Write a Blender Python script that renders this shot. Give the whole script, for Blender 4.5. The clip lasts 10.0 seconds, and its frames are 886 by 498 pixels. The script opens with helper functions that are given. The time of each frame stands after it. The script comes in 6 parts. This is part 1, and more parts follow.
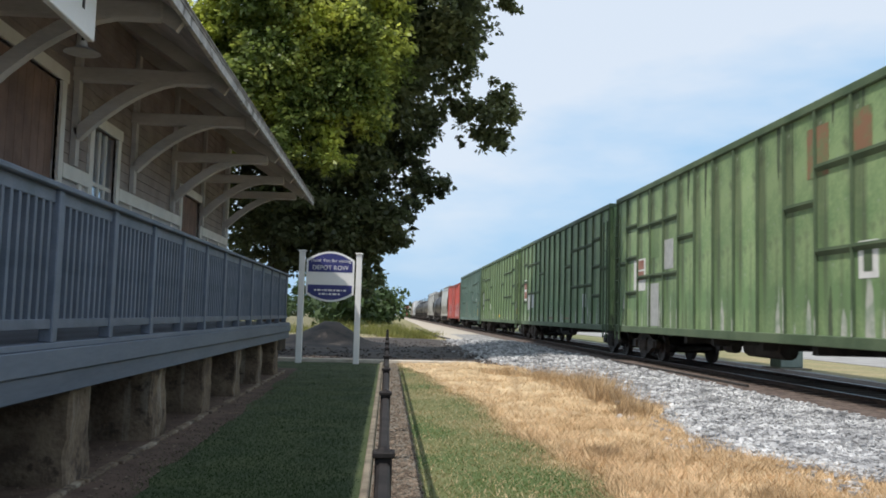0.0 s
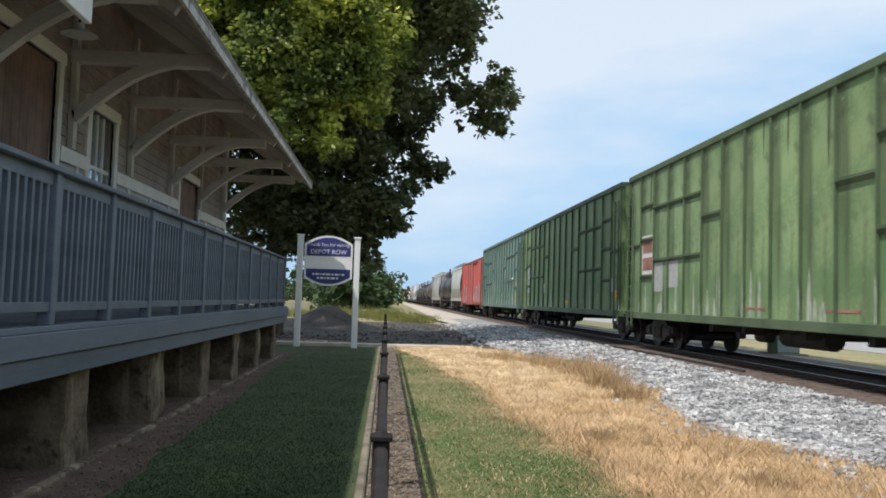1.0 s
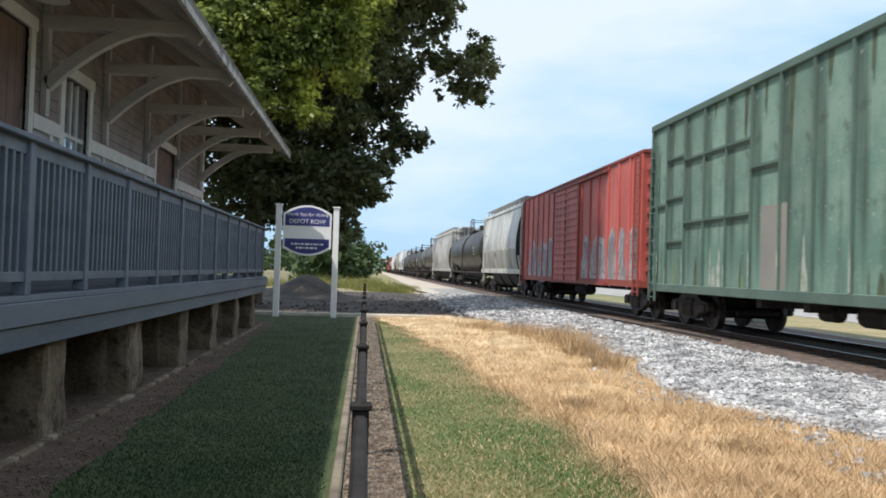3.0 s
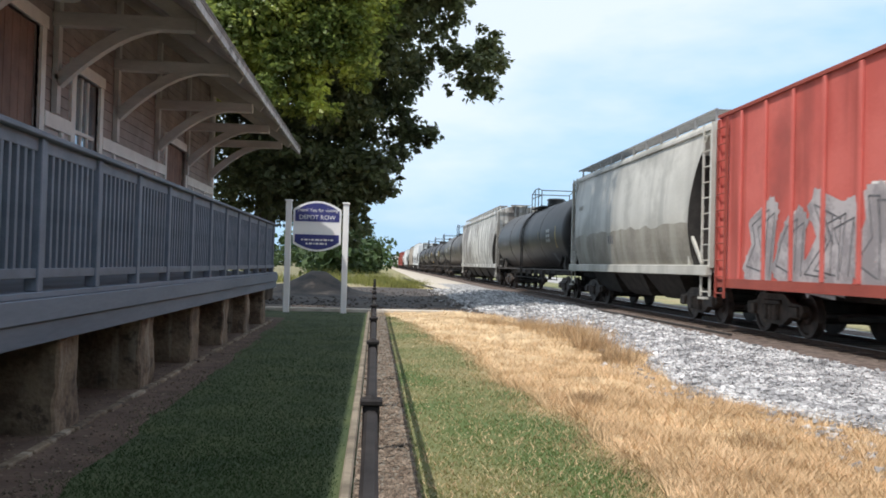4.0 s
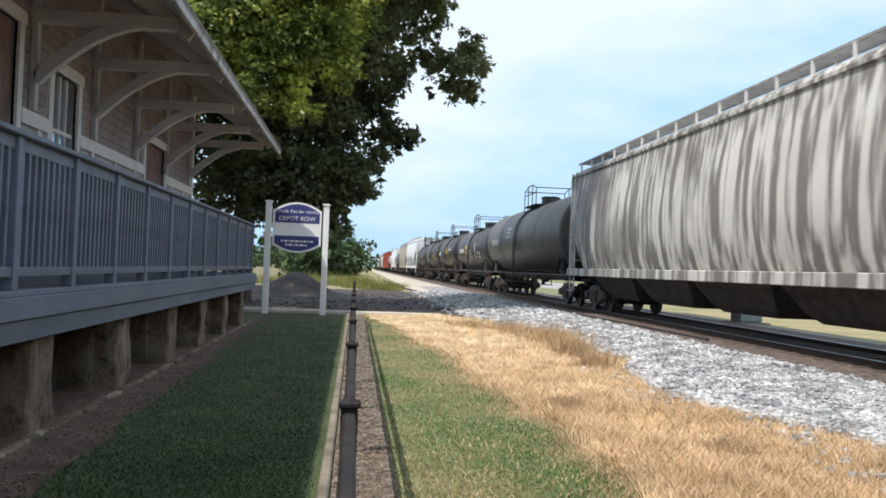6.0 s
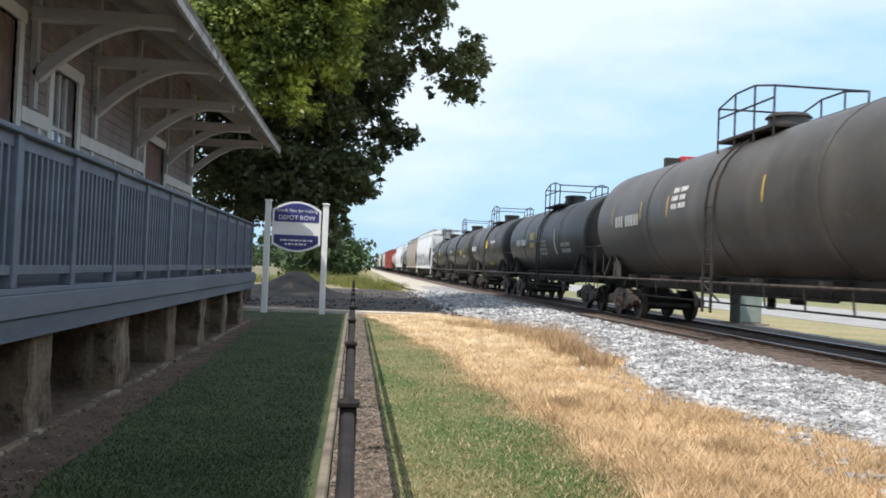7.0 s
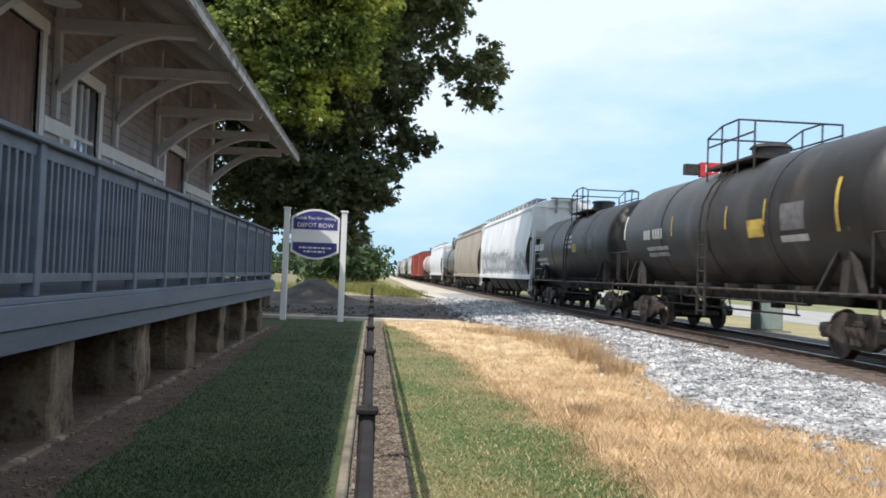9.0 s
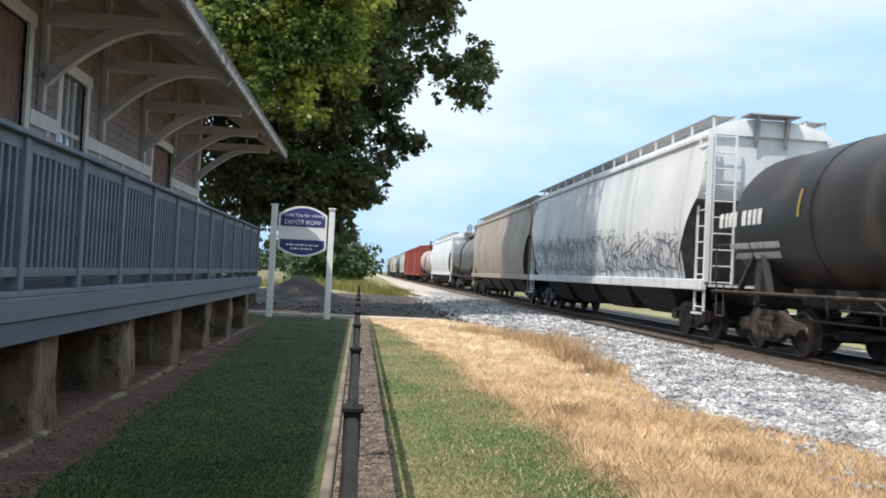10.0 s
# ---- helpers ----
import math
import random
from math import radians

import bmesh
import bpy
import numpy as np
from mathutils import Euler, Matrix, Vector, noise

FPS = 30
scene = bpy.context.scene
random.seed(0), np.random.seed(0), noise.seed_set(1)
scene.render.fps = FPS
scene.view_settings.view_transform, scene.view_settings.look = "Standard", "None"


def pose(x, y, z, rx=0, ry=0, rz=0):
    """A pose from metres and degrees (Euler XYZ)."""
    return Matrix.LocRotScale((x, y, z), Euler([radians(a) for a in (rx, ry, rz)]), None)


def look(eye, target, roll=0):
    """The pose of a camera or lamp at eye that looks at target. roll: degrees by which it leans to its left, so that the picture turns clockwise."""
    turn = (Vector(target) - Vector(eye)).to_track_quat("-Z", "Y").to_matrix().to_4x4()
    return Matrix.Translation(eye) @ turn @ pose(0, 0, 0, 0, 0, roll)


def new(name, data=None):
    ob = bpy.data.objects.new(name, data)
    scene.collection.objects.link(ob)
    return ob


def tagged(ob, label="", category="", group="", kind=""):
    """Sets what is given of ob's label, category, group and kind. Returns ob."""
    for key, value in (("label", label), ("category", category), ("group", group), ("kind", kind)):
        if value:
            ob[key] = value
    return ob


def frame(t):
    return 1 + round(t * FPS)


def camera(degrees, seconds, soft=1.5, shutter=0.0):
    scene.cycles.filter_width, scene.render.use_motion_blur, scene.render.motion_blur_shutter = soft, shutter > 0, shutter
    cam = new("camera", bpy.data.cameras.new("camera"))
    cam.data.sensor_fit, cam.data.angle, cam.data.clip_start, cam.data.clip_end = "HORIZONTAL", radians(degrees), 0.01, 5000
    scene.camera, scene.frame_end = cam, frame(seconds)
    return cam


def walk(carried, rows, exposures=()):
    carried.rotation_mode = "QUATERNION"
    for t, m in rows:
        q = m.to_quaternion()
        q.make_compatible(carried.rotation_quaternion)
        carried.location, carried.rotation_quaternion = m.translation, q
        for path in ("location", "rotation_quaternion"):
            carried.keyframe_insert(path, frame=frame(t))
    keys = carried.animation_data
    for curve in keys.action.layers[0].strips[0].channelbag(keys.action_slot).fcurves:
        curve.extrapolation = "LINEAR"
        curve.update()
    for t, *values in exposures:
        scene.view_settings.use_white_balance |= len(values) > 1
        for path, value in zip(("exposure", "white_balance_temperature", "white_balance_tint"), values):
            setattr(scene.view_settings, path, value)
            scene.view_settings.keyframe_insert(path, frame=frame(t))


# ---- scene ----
cam = camera(55.2, 10.0, soft=1.75, shutter=0.1)

# ---------------------------------------------------------------- camera
# seconds, tilt, lean, turn
TURNS = [
    (0.0, 94.47, -1.54, -3.70),
    (0.5, 94.03, -1.74, -4.06),
    (1.0, 93.43, -1.76, -3.83),
    (1.5, 92.66, -2.09, -4.98),
    (2.0, 92.26, -2.05, -5.64),
    (2.5, 91.82, -1.92, -5.50),
    (4.0, 91.10, -1.58, -4.57),
    (4.5, 91.15, -1.62, -4.22),
    (5.0, 91.14, -1.83, -3.95),
    (5.5, 91.32, -1.84, -5.63),
    (7.0, 91.31, -2.33, -5.97),
    (7.5, 91.44, -2.39, -5.63),
    (8.0, 91.57, -2.47, -5.25),
    (8.5, 91.71, -2.17, -4.78),
    (9.0, 91.74, -2.22, -4.73),
    (9.5, 91.84, -2.45, -5.09),
    (10.0, 91.69, -2.84, -5.60),
]
EYE = (0.0, 0.0, 1.33)
walk(cam, [(t, pose(*EYE, a, b, c)) for t, a, b, c in TURNS],
     exposures=[(t, stops, 6600, 12) for t, stops in ((0.0, -0.15), (1.0, -0.12), (2.5, 0.03), (4.5, 0.12), (5.5, 0.15), (7.5, 0.16), (10.0, 0.16))])

# ---------------------------------------------------------------- light
SUN_DOWN = Vector((0.417, 0.33, -1.0))
world = bpy.data.worlds.new("world")
scene.world = world
world.use_nodes = True
wn, wl = world.node_tree.nodes, world.node_tree.links
wn.clear()
w_out = wn.new("ShaderNodeOutputWorld")
w_bg = wn.new("ShaderNodeBackground")
w_sky = wn.new("ShaderNodeTexSky")
w_sky.sky_type = "NISHITA"
w_sky.sun_disc = False
to_sun = -SUN_DOWN.normalized()
w_sky.sun_elevation = math.asin(to_sun.z)
w_sky.sun_rotation = math.atan2(to_sun.x, to_sun.y)
w_sky.dust_density = 2.0
w_sky.ozone_density = 2.0
w_bg.inputs["Strength"].default_value = 0.15
# thin high cloud, wide soft patches over the whole sky
w_tc = wn.new("ShaderNodeTexCoord")
w_map = wn.new("ShaderNodeMapping")
w_map.inputs["Scale"].default_value = (1.2, 1.2, 3.6)
w_map.inputs["Location"].default_value = (0.3, 0.1, 0.35)
w_noise = wn.new("ShaderNodeTexNoise")
w_noise.inputs["Scale"].default_value = 1.7
w_noise.inputs["Detail"].default_value = 6
w_noise.inputs["Roughness"].default_value = 0.52
w_ramp = wn.new("ShaderNodeValToRGB")
w_ramp.color_ramp.elements[0].position = 0.38
w_ramp.color_ramp.elements[0].color = (3.3, 5.2, 7.2, 1)
w_ramp.color_ramp.elements[1].position = 0.58
w_ramp.color_ramp.elements[1].color = (5.65, 6.5, 7.4, 1)
w_mix = wn.new("ShaderNodeMixRGB")
w_mix.inputs["Fac"].default_value = 0.88
wl.new(w_tc.outputs["Generated"], w_map.inputs["Vector"])
wl.new(w_map.outputs["Vector"], w_noise.inputs["Vector"])
# the cloud thins out towards the horizon
w_sep = wn.new("ShaderNodeSeparateXYZ")
w_thin = wn.new("ShaderNodeMapRange")
w_thin.inputs["From Min"].default_value = 0.0
w_thin.inputs["From Max"].default_value = 0.3
w_thin.inputs["To Min"].default_value = -0.16
w_thin.inputs["To Max"].default_value = 0.06
w_sum = wn.new("ShaderNodeMath")
wl.new(w_tc.outputs["Generated"], w_sep.inputs["Vector"])
wl.new(w_sep.outputs["Z"], w_thin.inputs["Value"])
wl.new(w_thin.outputs["Result"], w_sum.inputs[0])
wl.new(w_noise.outputs["Fac"], w_sum.inputs[1])
wl.new(w_sum.outputs["Value"], w_ramp.inputs["Fac"])
wl.new(w_ramp.outputs["Color"], w_mix.inputs["Color2"])
wl.new(w_sky.outputs["Color"], w_mix.inputs["Color1"])
wl.new(w_mix.outputs["Color"], w_bg.inputs["Color"])
wl.new(w_bg.outputs["Background"], w_out.inputs["Surface"])

sun = new("sun", bpy.data.lights.new("sun", "SUN"))
sun.data.energy = 4.4
sun.data.angle = radians(0.55)
sun.data.color = (1.0, 0.96, 0.90)
sun.matrix_basis = look((0, 0, 60), Vector((0, 0, 60)) + SUN_DOWN)


# ---------------------------------------------------------------- materials
def surface(name, a, b, rough=0.7, metal=0.0, scale=6.0, fine=60.0, bump=0.15, stretch=(1, 1, 1), streak=None, spots=None,
            lo=0.35, hi=0.65, depth=0.01, vary=0.0, island=False, through_light=0.0, soot=None):
    """Two colours mixed by a coarse and a fine grain. streak: (colour, amount, scale) of runs down the surface, with an onset as a fourth value.
    spots: (colour, threshold, scale) of worn patches. vary: change of brightness from piece to piece."""
    m = bpy.data.materials.new(name)
    m.use_nodes = True
    n, l = m.node_tree.nodes, m.node_tree.links
    p = n["Principled BSDF"]
    p.inputs["Roughness"].default_value = rough
    p.inputs["Metallic"].default_value = metal
    tc = n.new("ShaderNodeTexCoord")
    mp = n.new("ShaderNodeMapping")
    mp.inputs["Scale"].default_value = stretch
    l.new(tc.outputs["Object"], mp.inputs["Vector"])
    coarse = n.new("ShaderNodeTexNoise")
    coarse.inputs["Scale"].default_value = scale
    coarse.inputs["Detail"].default_value = 5
    grain = n.new("ShaderNodeTexNoise")
    grain.inputs["Scale"].default_value = fine
    grain.inputs["Detail"].default_value = 4
    for t in (coarse, grain):
        l.new(mp.outputs["Vector"], t.inputs["Vector"])
    add = n.new("ShaderNodeMath")
    add.operation = "MULTIPLY_ADD"
    add.inputs[1].default_value = 0.35
    l.new(grain.outputs["Fac"], add.inputs[0])
    l.new(coarse.outputs["Fac"], add.inputs[2])
    ramp = n.new("ShaderNodeMapRange")
    ramp.inputs["From Min"].default_value = lo + 0.17
    ramp.inputs["From Max"].default_value = hi + 0.17
    l.new(add.outputs[0], ramp.inputs["Value"])
    mix = n.new("ShaderNodeMixRGB")
    mix.inputs["Color1"].default_value = (*a, 1)
    mix.inputs["Color2"].default_value = (*b, 1)
    l.new(ramp.outputs["Result"], mix.inputs["Fac"])
    colour = mix.outputs["Color"]
    if streak:
        sm = n.new("ShaderNodeMapping")
        sm.inputs["Scale"].default_value = (streak[2], streak[2], streak[2] * 0.06)
        l.new(tc.outputs["Object"], sm.inputs["Vector"])
        st = n.new("ShaderNodeTexNoise")
        st.inputs["Scale"].default_value = 1.0
        st.inputs["Detail"].default_value = 4
        l.new(sm.outputs["Vector"], st.inputs["Vector"])
        sr = n.new("ShaderNodeMapRange")
        sr.inputs["From Min"].default_value = streak[3] if len(streak) > 3 else 0.5
        sr.inputs["From Max"].default_value = streak[3] + 0.12 if len(streak) > 3 else 0.68
        sr.inputs["To Max"].default_value = streak[1]
        l.new(st.outputs["Fac"], sr.inputs["Value"])
        mx = n.new("ShaderNodeMixRGB")
        mx.inputs["Color2"].default_value = (*streak[0], 1)
        l.new(sr.outputs["Result"], mx.inputs["Fac"])
        l.new(colour, mx.inputs["Color1"])
        colour = mx.outputs["Color"]
    if spots:
        sp = n.new("ShaderNodeTexNoise")
        sp.inputs["Scale"].default_value = spots[2]
        sp.inputs["Detail"].default_value = 8
        sp.inputs["Roughness"].default_value = 0.65
        l.new(tc.outputs["Object"], sp.inputs["Vector"])
        sr = n.new("ShaderNodeMapRange")
        sr.inputs["From Min"].default_value = spots[1]
        sr.inputs["From Max"].default_value = spots[1] + 0.06
        sr.inputs["To Max"].default_value = 0.85
        l.new(sp.outputs["Fac"], sr.inputs["Value"])
        mx = n.new("ShaderNodeMixRGB")
        mx.inputs["Color2"].default_value = (*spots[0], 1)
        l.new(sr.outputs["Result"], mx.inputs["Fac"])
        l.new(colour, mx.inputs["Color1"])
        colour = mx.outputs["Color"]
    if soot:
        so = n.new("ShaderNodeTexNoise")
        so.inputs["Scale"].default_value = soot[2]
        so.inputs["Detail"].default_value = 6
        so.inputs["Roughness"].default_value = 0.6
        l.new(tc.outputs["Object"], so.inputs["Vector"])
        sr = n.new("ShaderNodeMapRange")
        sr.inputs["From Min"].default_value = soot[1]
        sr.inputs["From Max"].default_value = soot[1] + 0.14
        sr.inputs["To Max"].default_value = 0.8
        l.new(so.outputs["Fac"], sr.inputs["Value"])
        mx = n.new("ShaderNodeMixRGB")
        mx.inputs["Color2"].default_value = (*soot[0], 1)
        l.new(sr.outputs["Result"], mx.inputs["Fac"])
        l.new(colour, mx.inputs["Color1"])
        colour = mx.outputs["Color"]
    if vary:
        if island:
            rnd = n.new("ShaderNodeNewGeometry").outputs["Random Per Island"]
        else:
            rnd = n.new("ShaderNodeObjectInfo").outputs["Random"]
        vr = n.new("ShaderNodeMapRange")
        vr.inputs["To Min"].default_value = 1 - vary
        vr.inputs["To Max"].default_value = 1 + vary
        l.new(rnd, vr.inputs["Value"])
        hs = n.new("ShaderNodeHueSaturation")
        l.new(vr.outputs["Result"], hs.inputs["Value"])
        l.new(colour, hs.inputs["Color"])
        colour = hs.outputs["Color"]
    l.new(colour, p.inputs["Base Color"])
    if bump:
        bp = n.new("ShaderNodeBump")
        bp.inputs["Strength"].default_value = bump
        bp.inputs["Distance"].default_value = depth
        l.new(add.outputs[0], bp.inputs["Height"])
        l.new(bp.outputs["Normal"], p.inputs["Normal"])
    if through_light:
        tr = n.new("ShaderNodeBsdfTranslucent")
        ms = n.new("ShaderNodeMixShader")
        ms.inputs["Fac"].default_value = through_light
        l.new(colour, tr.inputs["Color"])
        l.new(p.outputs["BSDF"], ms.inputs[1])
        l.new(tr.outputs["BSDF"], ms.inputs[2])
        l.new(ms.outputs["Shader"], n["Material Output"].inputs["Surface"])
    return m


M_DECK = surface("grey_blue_painted_timber", (0.086, 0.112, 0.155), (0.133, 0.163, 0.211), 0.6, scale=3, fine=40, stretch=(1, .15, 1), vary=.1)
M_RAIL = surface("grey_blue_painted_rail", (0.088, 0.114, 0.154), (0.132, 0.158, 0.207), 0.55, scale=4, fine=60, vary=.1)
M_PIER = surface("weathered_brick_pier", (0.085, 0.060, 0.042), (0.205, 0.155, 0.105), 0.9, scale=3, fine=24, bump=.8, depth=.03, streak=((.34, .30, .24), .8, 6, .54), spots=((.05, .035, .026), .58, 3.5))
M_WALL = surface("pale_grey_siding", (0.386, 0.372, 0.372), (0.472, 0.458, 0.458), 0.7, scale=2, fine=40, vary=.05)
M_TRIM = surface("off_white_trim", (0.66, 0.65, 0.62), (0.76, 0.75, 0.72), 0.6, scale=3, fine=40)
M_BEAM = surface("grey_painted_beam", (0.42, 0.405, 0.40), (0.56, 0.545, 0.53), 0.65, scale=3, fine=40, stretch=(.3, 1, 1))
M_SOFFIT = surface("brown_grey_soffit", (0.383, 0.337, 0.316), (0.540, 0.473, 0.450), 0.75, scale=3, fine=30, vary=.1)
M_ROOF = surface("grey_shingle", (0.16, 0.15, 0.14), (0.28, 0.26, 0.24), 0.9, scale=5, fine=80, bump=.4, vary=.15)
M_BRICK = surface("brown_boarded_door", (0.16, 0.10, 0.08), (0.22, 0.14, 0.11), 0.75, scale=4, fine=40, vary=.1)
M_GLASS = surface("window_glass", (0.40, 0.44, 0.50), (0.46, 0.50, 0.55), 0.06, metal=.75, scale=1, fine=5, bump=0)
M_UPPER = surface("dark_brown_grey_siding", (0.220, 0.186, 0.177), (0.321, 0.279, 0.261), 0.75, scale=2, fine=40)
# Rust brown, taken darker for the train's shadow, as are ties and rails.
M_RUSTBED = surface("rust_stained_ballast", (0.055, 0.038, 0.031), (0.16, 0.122, 0.102), 0.95, scale=8, fine=26, bump=1.0, depth=.05)
M_BLACK = surface("black_coated_steel", (0.013, 0.011, 0.011), (0.030, 0.026, 0.025), 0.7, scale=8, fine=90, bump=.05)
M_BLACK.node_tree.nodes["Principled BSDF"].inputs["Specular IOR Level"].default_value = 0.22
M_SIGN = surface("white_sign_paint", (0.78, 0.78, 0.78), (0.84, 0.84, 0.83), 0.45, scale=3, fine=40, bump=.03)
M_NAVY = surface("navy_sign_paint", (0.03, 0.035, 0.16), (0.045, 0.05, 0.21), 0.45, scale=3, fine=40, bump=.03)
# Tan concrete darkened for part shade, with dirt streaks.
M_KERB = surface("dirty_shaded_kerb_concrete", (0.130, 0.110, 0.080), (0.235, 0.200, 0.150), 0.9, scale=4, fine=70, bump=.4, streak=((.07, .055, .04), .6, 5))
# Set pale so that the far edging shows from the camera.
M_PALECONC = surface("pale_edging_concrete", (0.42, 0.38, 0.32), (0.58, 0.53, 0.46), 0.9, scale=4, fine=70, bump=.3)
M_CONC = surface("concrete", (0.195, 0.166, 0.124), (0.284, 0.248, 0.195), 0.9, scale=4, fine=70, bump=.3)
M_STONE = surface("ballast_stone", (0.22, 0.222, 0.228), (0.49, 0.49, 0.49), 0.9, scale=2, fine=40, bump=.4, vary=.4, island=True)
M_BALLAST = surface("ballast_bed", (0.13, 0.13, 0.125), (0.40, 0.395, 0.39), 0.95, scale=11, fine=30, bump=1.0, depth=.06)
M_TIE = surface("creosoted_tie", (0.042, 0.031, 0.025), (0.095, 0.068, 0.052), 0.9, scale=5, fine=60, stretch=(.4, 2, 2), bump=.4, vary=.3)
M_STEEL = surface("rusty_rail", (0.066, 0.040, 0.030), (0.125, 0.080, 0.060), 0.75, metal=.2, scale=8, fine=60)
M_SHINE = surface("worn_rail_head", (0.42, 0.40, 0.38), (0.52, 0.50, 0.48), 0.3, metal=1, scale=8, fine=60, bump=.05)
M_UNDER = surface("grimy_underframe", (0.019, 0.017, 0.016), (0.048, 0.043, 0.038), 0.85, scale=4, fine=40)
M_TRUCK = surface("dusty_truck_steel", (0.024, 0.019, 0.016), (0.080, 0.062, 0.050), 0.65, scale=4, fine=30, lo=.40, hi=.62, bump=.3)
M_WHEEL = surface("worn_wheel_steel", (0.035, 0.028, 0.025), (0.085, 0.068, 0.06), 0.5, metal=.4, scale=5, fine=40)
M_GRASS = surface("lawn_blade", (0.034, 0.060, 0.024), (0.056, 0.086, 0.035), 0.8, scale=.8, fine=5, bump=0, vary=.08, island=True, through_light=.25)
M_GRASS.node_tree.nodes["Principled BSDF"].inputs["Specular IOR Level"].default_value = 0.1
M_STRAW = surface("dry_grass_blade", (0.48, 0.34, 0.195), (0.72, 0.535, 0.335), 0.8, scale=3, fine=20, bump=0, vary=.25, island=True, through_light=.25)
# Darker and paler leaf: shaded right and sunlit left are in the colours.
M_LEAF = surface("leaf", (0.105, 0.127, 0.062), (0.205, 0.225, 0.096), 0.42, scale=.3, fine=4, lo=.40, hi=.66, bump=0, vary=.35, island=True, through_light=.52)
M_LEAF_PALE = surface("sunlit_yellow_green_leaf", (0.170, 0.225, 0.058), (0.54, 0.58, 0.125), 0.45, scale=.6, fine=4, lo=.46, hi=.62, bump=0, vary=.35, island=True, through_light=.55)
M_LEAF_FAR = surface("far_leaf", (0.03, 0.06, 0.015), (0.06, 0.10, 0.03), 0.7, scale=.3, fine=6, bump=0, vary=.3, island=True, through_light=.2)
M_BARK = surface("bark", (0.07, 0.055, 0.04), (0.14, 0.11, 0.085), 0.9, scale=6, fine=30, stretch=(1, 1, .2), bump=.8)
M_ASPHALT = surface("asphalt", (0.05, 0.05, 0.05), (0.085, 0.083, 0.08), 0.9, scale=1, fine=60, bump=.3)
M_GRAVELROAD = surface("pale_gravel_road", (0.36, 0.32, 0.26), (0.48, 0.43, 0.36), 0.95, scale=1, fine=30, bump=.4)
# Earth brown, darkened to hold part of the tree shade.
M_DIRT = surface("shade_darkened_mulch_bed", (0.026, 0.023, 0.022), (0.072, 0.057, 0.047), 0.95, lo=.40, hi=.62, scale=1.2, fine=14, bump=.6, depth=.03)
M_MULCH = surface("brown_gravel_strip", (0.098, 0.084, 0.066), (0.190, 0.165, 0.130), 0.95, scale=14, fine=50, bump=.8, depth=.03)
# Near-black: the shade inside the hopper end bays is put into the colour.
M_SLOPE = surface("shade_dark_slope_sheet", (0.03, 0.028, 0.026), (0.07, 0.065, 0.06), 0.85, scale=2, fine=20)
M_SOIL = surface("bare_brown_soil", (0.070, 0.043, 0.032), (0.125, 0.082, 0.06), 0.95, scale=3, fine=30, bump=.6, depth=.03)
M_GALV = surface("galvanised_steel", (0.26, 0.26, 0.26), (0.36, 0.36, 0.35), 0.6, metal=.3, scale=6, fine=60)
M_GUARD = surface("dull_grey_steel", (0.16, 0.165, 0.17), (0.24, 0.245, 0.25), 0.6)
# Drier than the porch lawn, and lightened for the sun on this side.
M_SUN_DRYLAWN = surface("sunlit_dry_lawn_blade", (0.104, 0.140, 0.046), (0.225, 0.212, 0.088), 0.9, scale=.55, fine=5, lo=.42, hi=.58, bump=0, vary=.08, island=True, through_light=.3)
M_SUN_DRYLAWN.node_tree.nodes["Principled BSDF"].inputs["Specular IOR Level"].default_value = 0.1
M_LANE = surface("grey_lane", (0.24, 0.235, 0.225), (0.32, 0.315, 0.30), 0.9, scale=1, fine=20)
M_STRAW_MAT = surface("matted_straw", (0.36, 0.26, 0.15), (0.64, 0.50, 0.31), 0.9, scale=5, fine=60, stretch=(1, .4, 1), bump=.8, depth=.03)
M_STRAW_DK = surface("brown_dead_grass", (0.34, 0.235, 0.135), (0.58, 0.42, 0.245), 0.85, scale=3, fine=20, bump=0, vary=.3, island=True, through_light=.25)
M_WEED = surface("yellow_green_weed", (0.13, 0.15, 0.04), (0.26, 0.25, 0.07), 0.8, scale=1, fine=20, bump=0, vary=.3, island=True, through_light=.3)
M_FASCIA = surface("weathered_eave_edge", (0.30, 0.29, 0.28), (0.50, 0.49, 0.47), 0.85, scale=5, fine=40, bump=.4, spots=((.12, .11, .10), .55, 4))
M_LITTER = surface("brown_litter", (0.09, 0.065, 0.047), (0.21, 0.165, 0.125), 0.95, scale=8, fine=30, bump=0, vary=.4, island=True)
M_YELLOW = surface("yellow_mark", (0.62, 0.40, 0.03), (0.72, 0.48, 0.05), 0.6)
M_WHITEMARK = surface("white_mark", (0.62, 0.62, 0.60), (0.74, 0.74, 0.72), 0.6)
M_REDSIGN = surface("red_sign", (0.45, 0.03, 0.04), (0.52, 0.04, 0.05), 0.5)
M_GREENBOX = surface("grey_green_cabinet", (0.22, 0.27, 0.24), (0.27, 0.32, 0.29), 0.6)


# ---------------------------------------------------------------- mesh helpers
def finish(name, bm, material, smooth=False):
    me = bpy.data.meshes.new(name)
    bmesh.ops.recalc_face_normals(bm, faces=bm.faces[:])
    bm.to_mesh(me)
    bm.free()
    for m in (material if isinstance(material, (list, tuple)) else [material]):
        me.materials.append(m)
    if smooth:
        me.shade_smooth()
    return me


def part(name, bm, material, parent, label="", smooth=False):
    ob = new(name, finish(name, bm, material, smooth))
    ob.parent = parent
    if label:
        tagged(ob, label)
    return ob


def solid(name, bm, material, label, category, kind="", group="", smooth=False):
    return tagged(new(name, finish(name, bm, material, smooth)), label, category, group, kind)


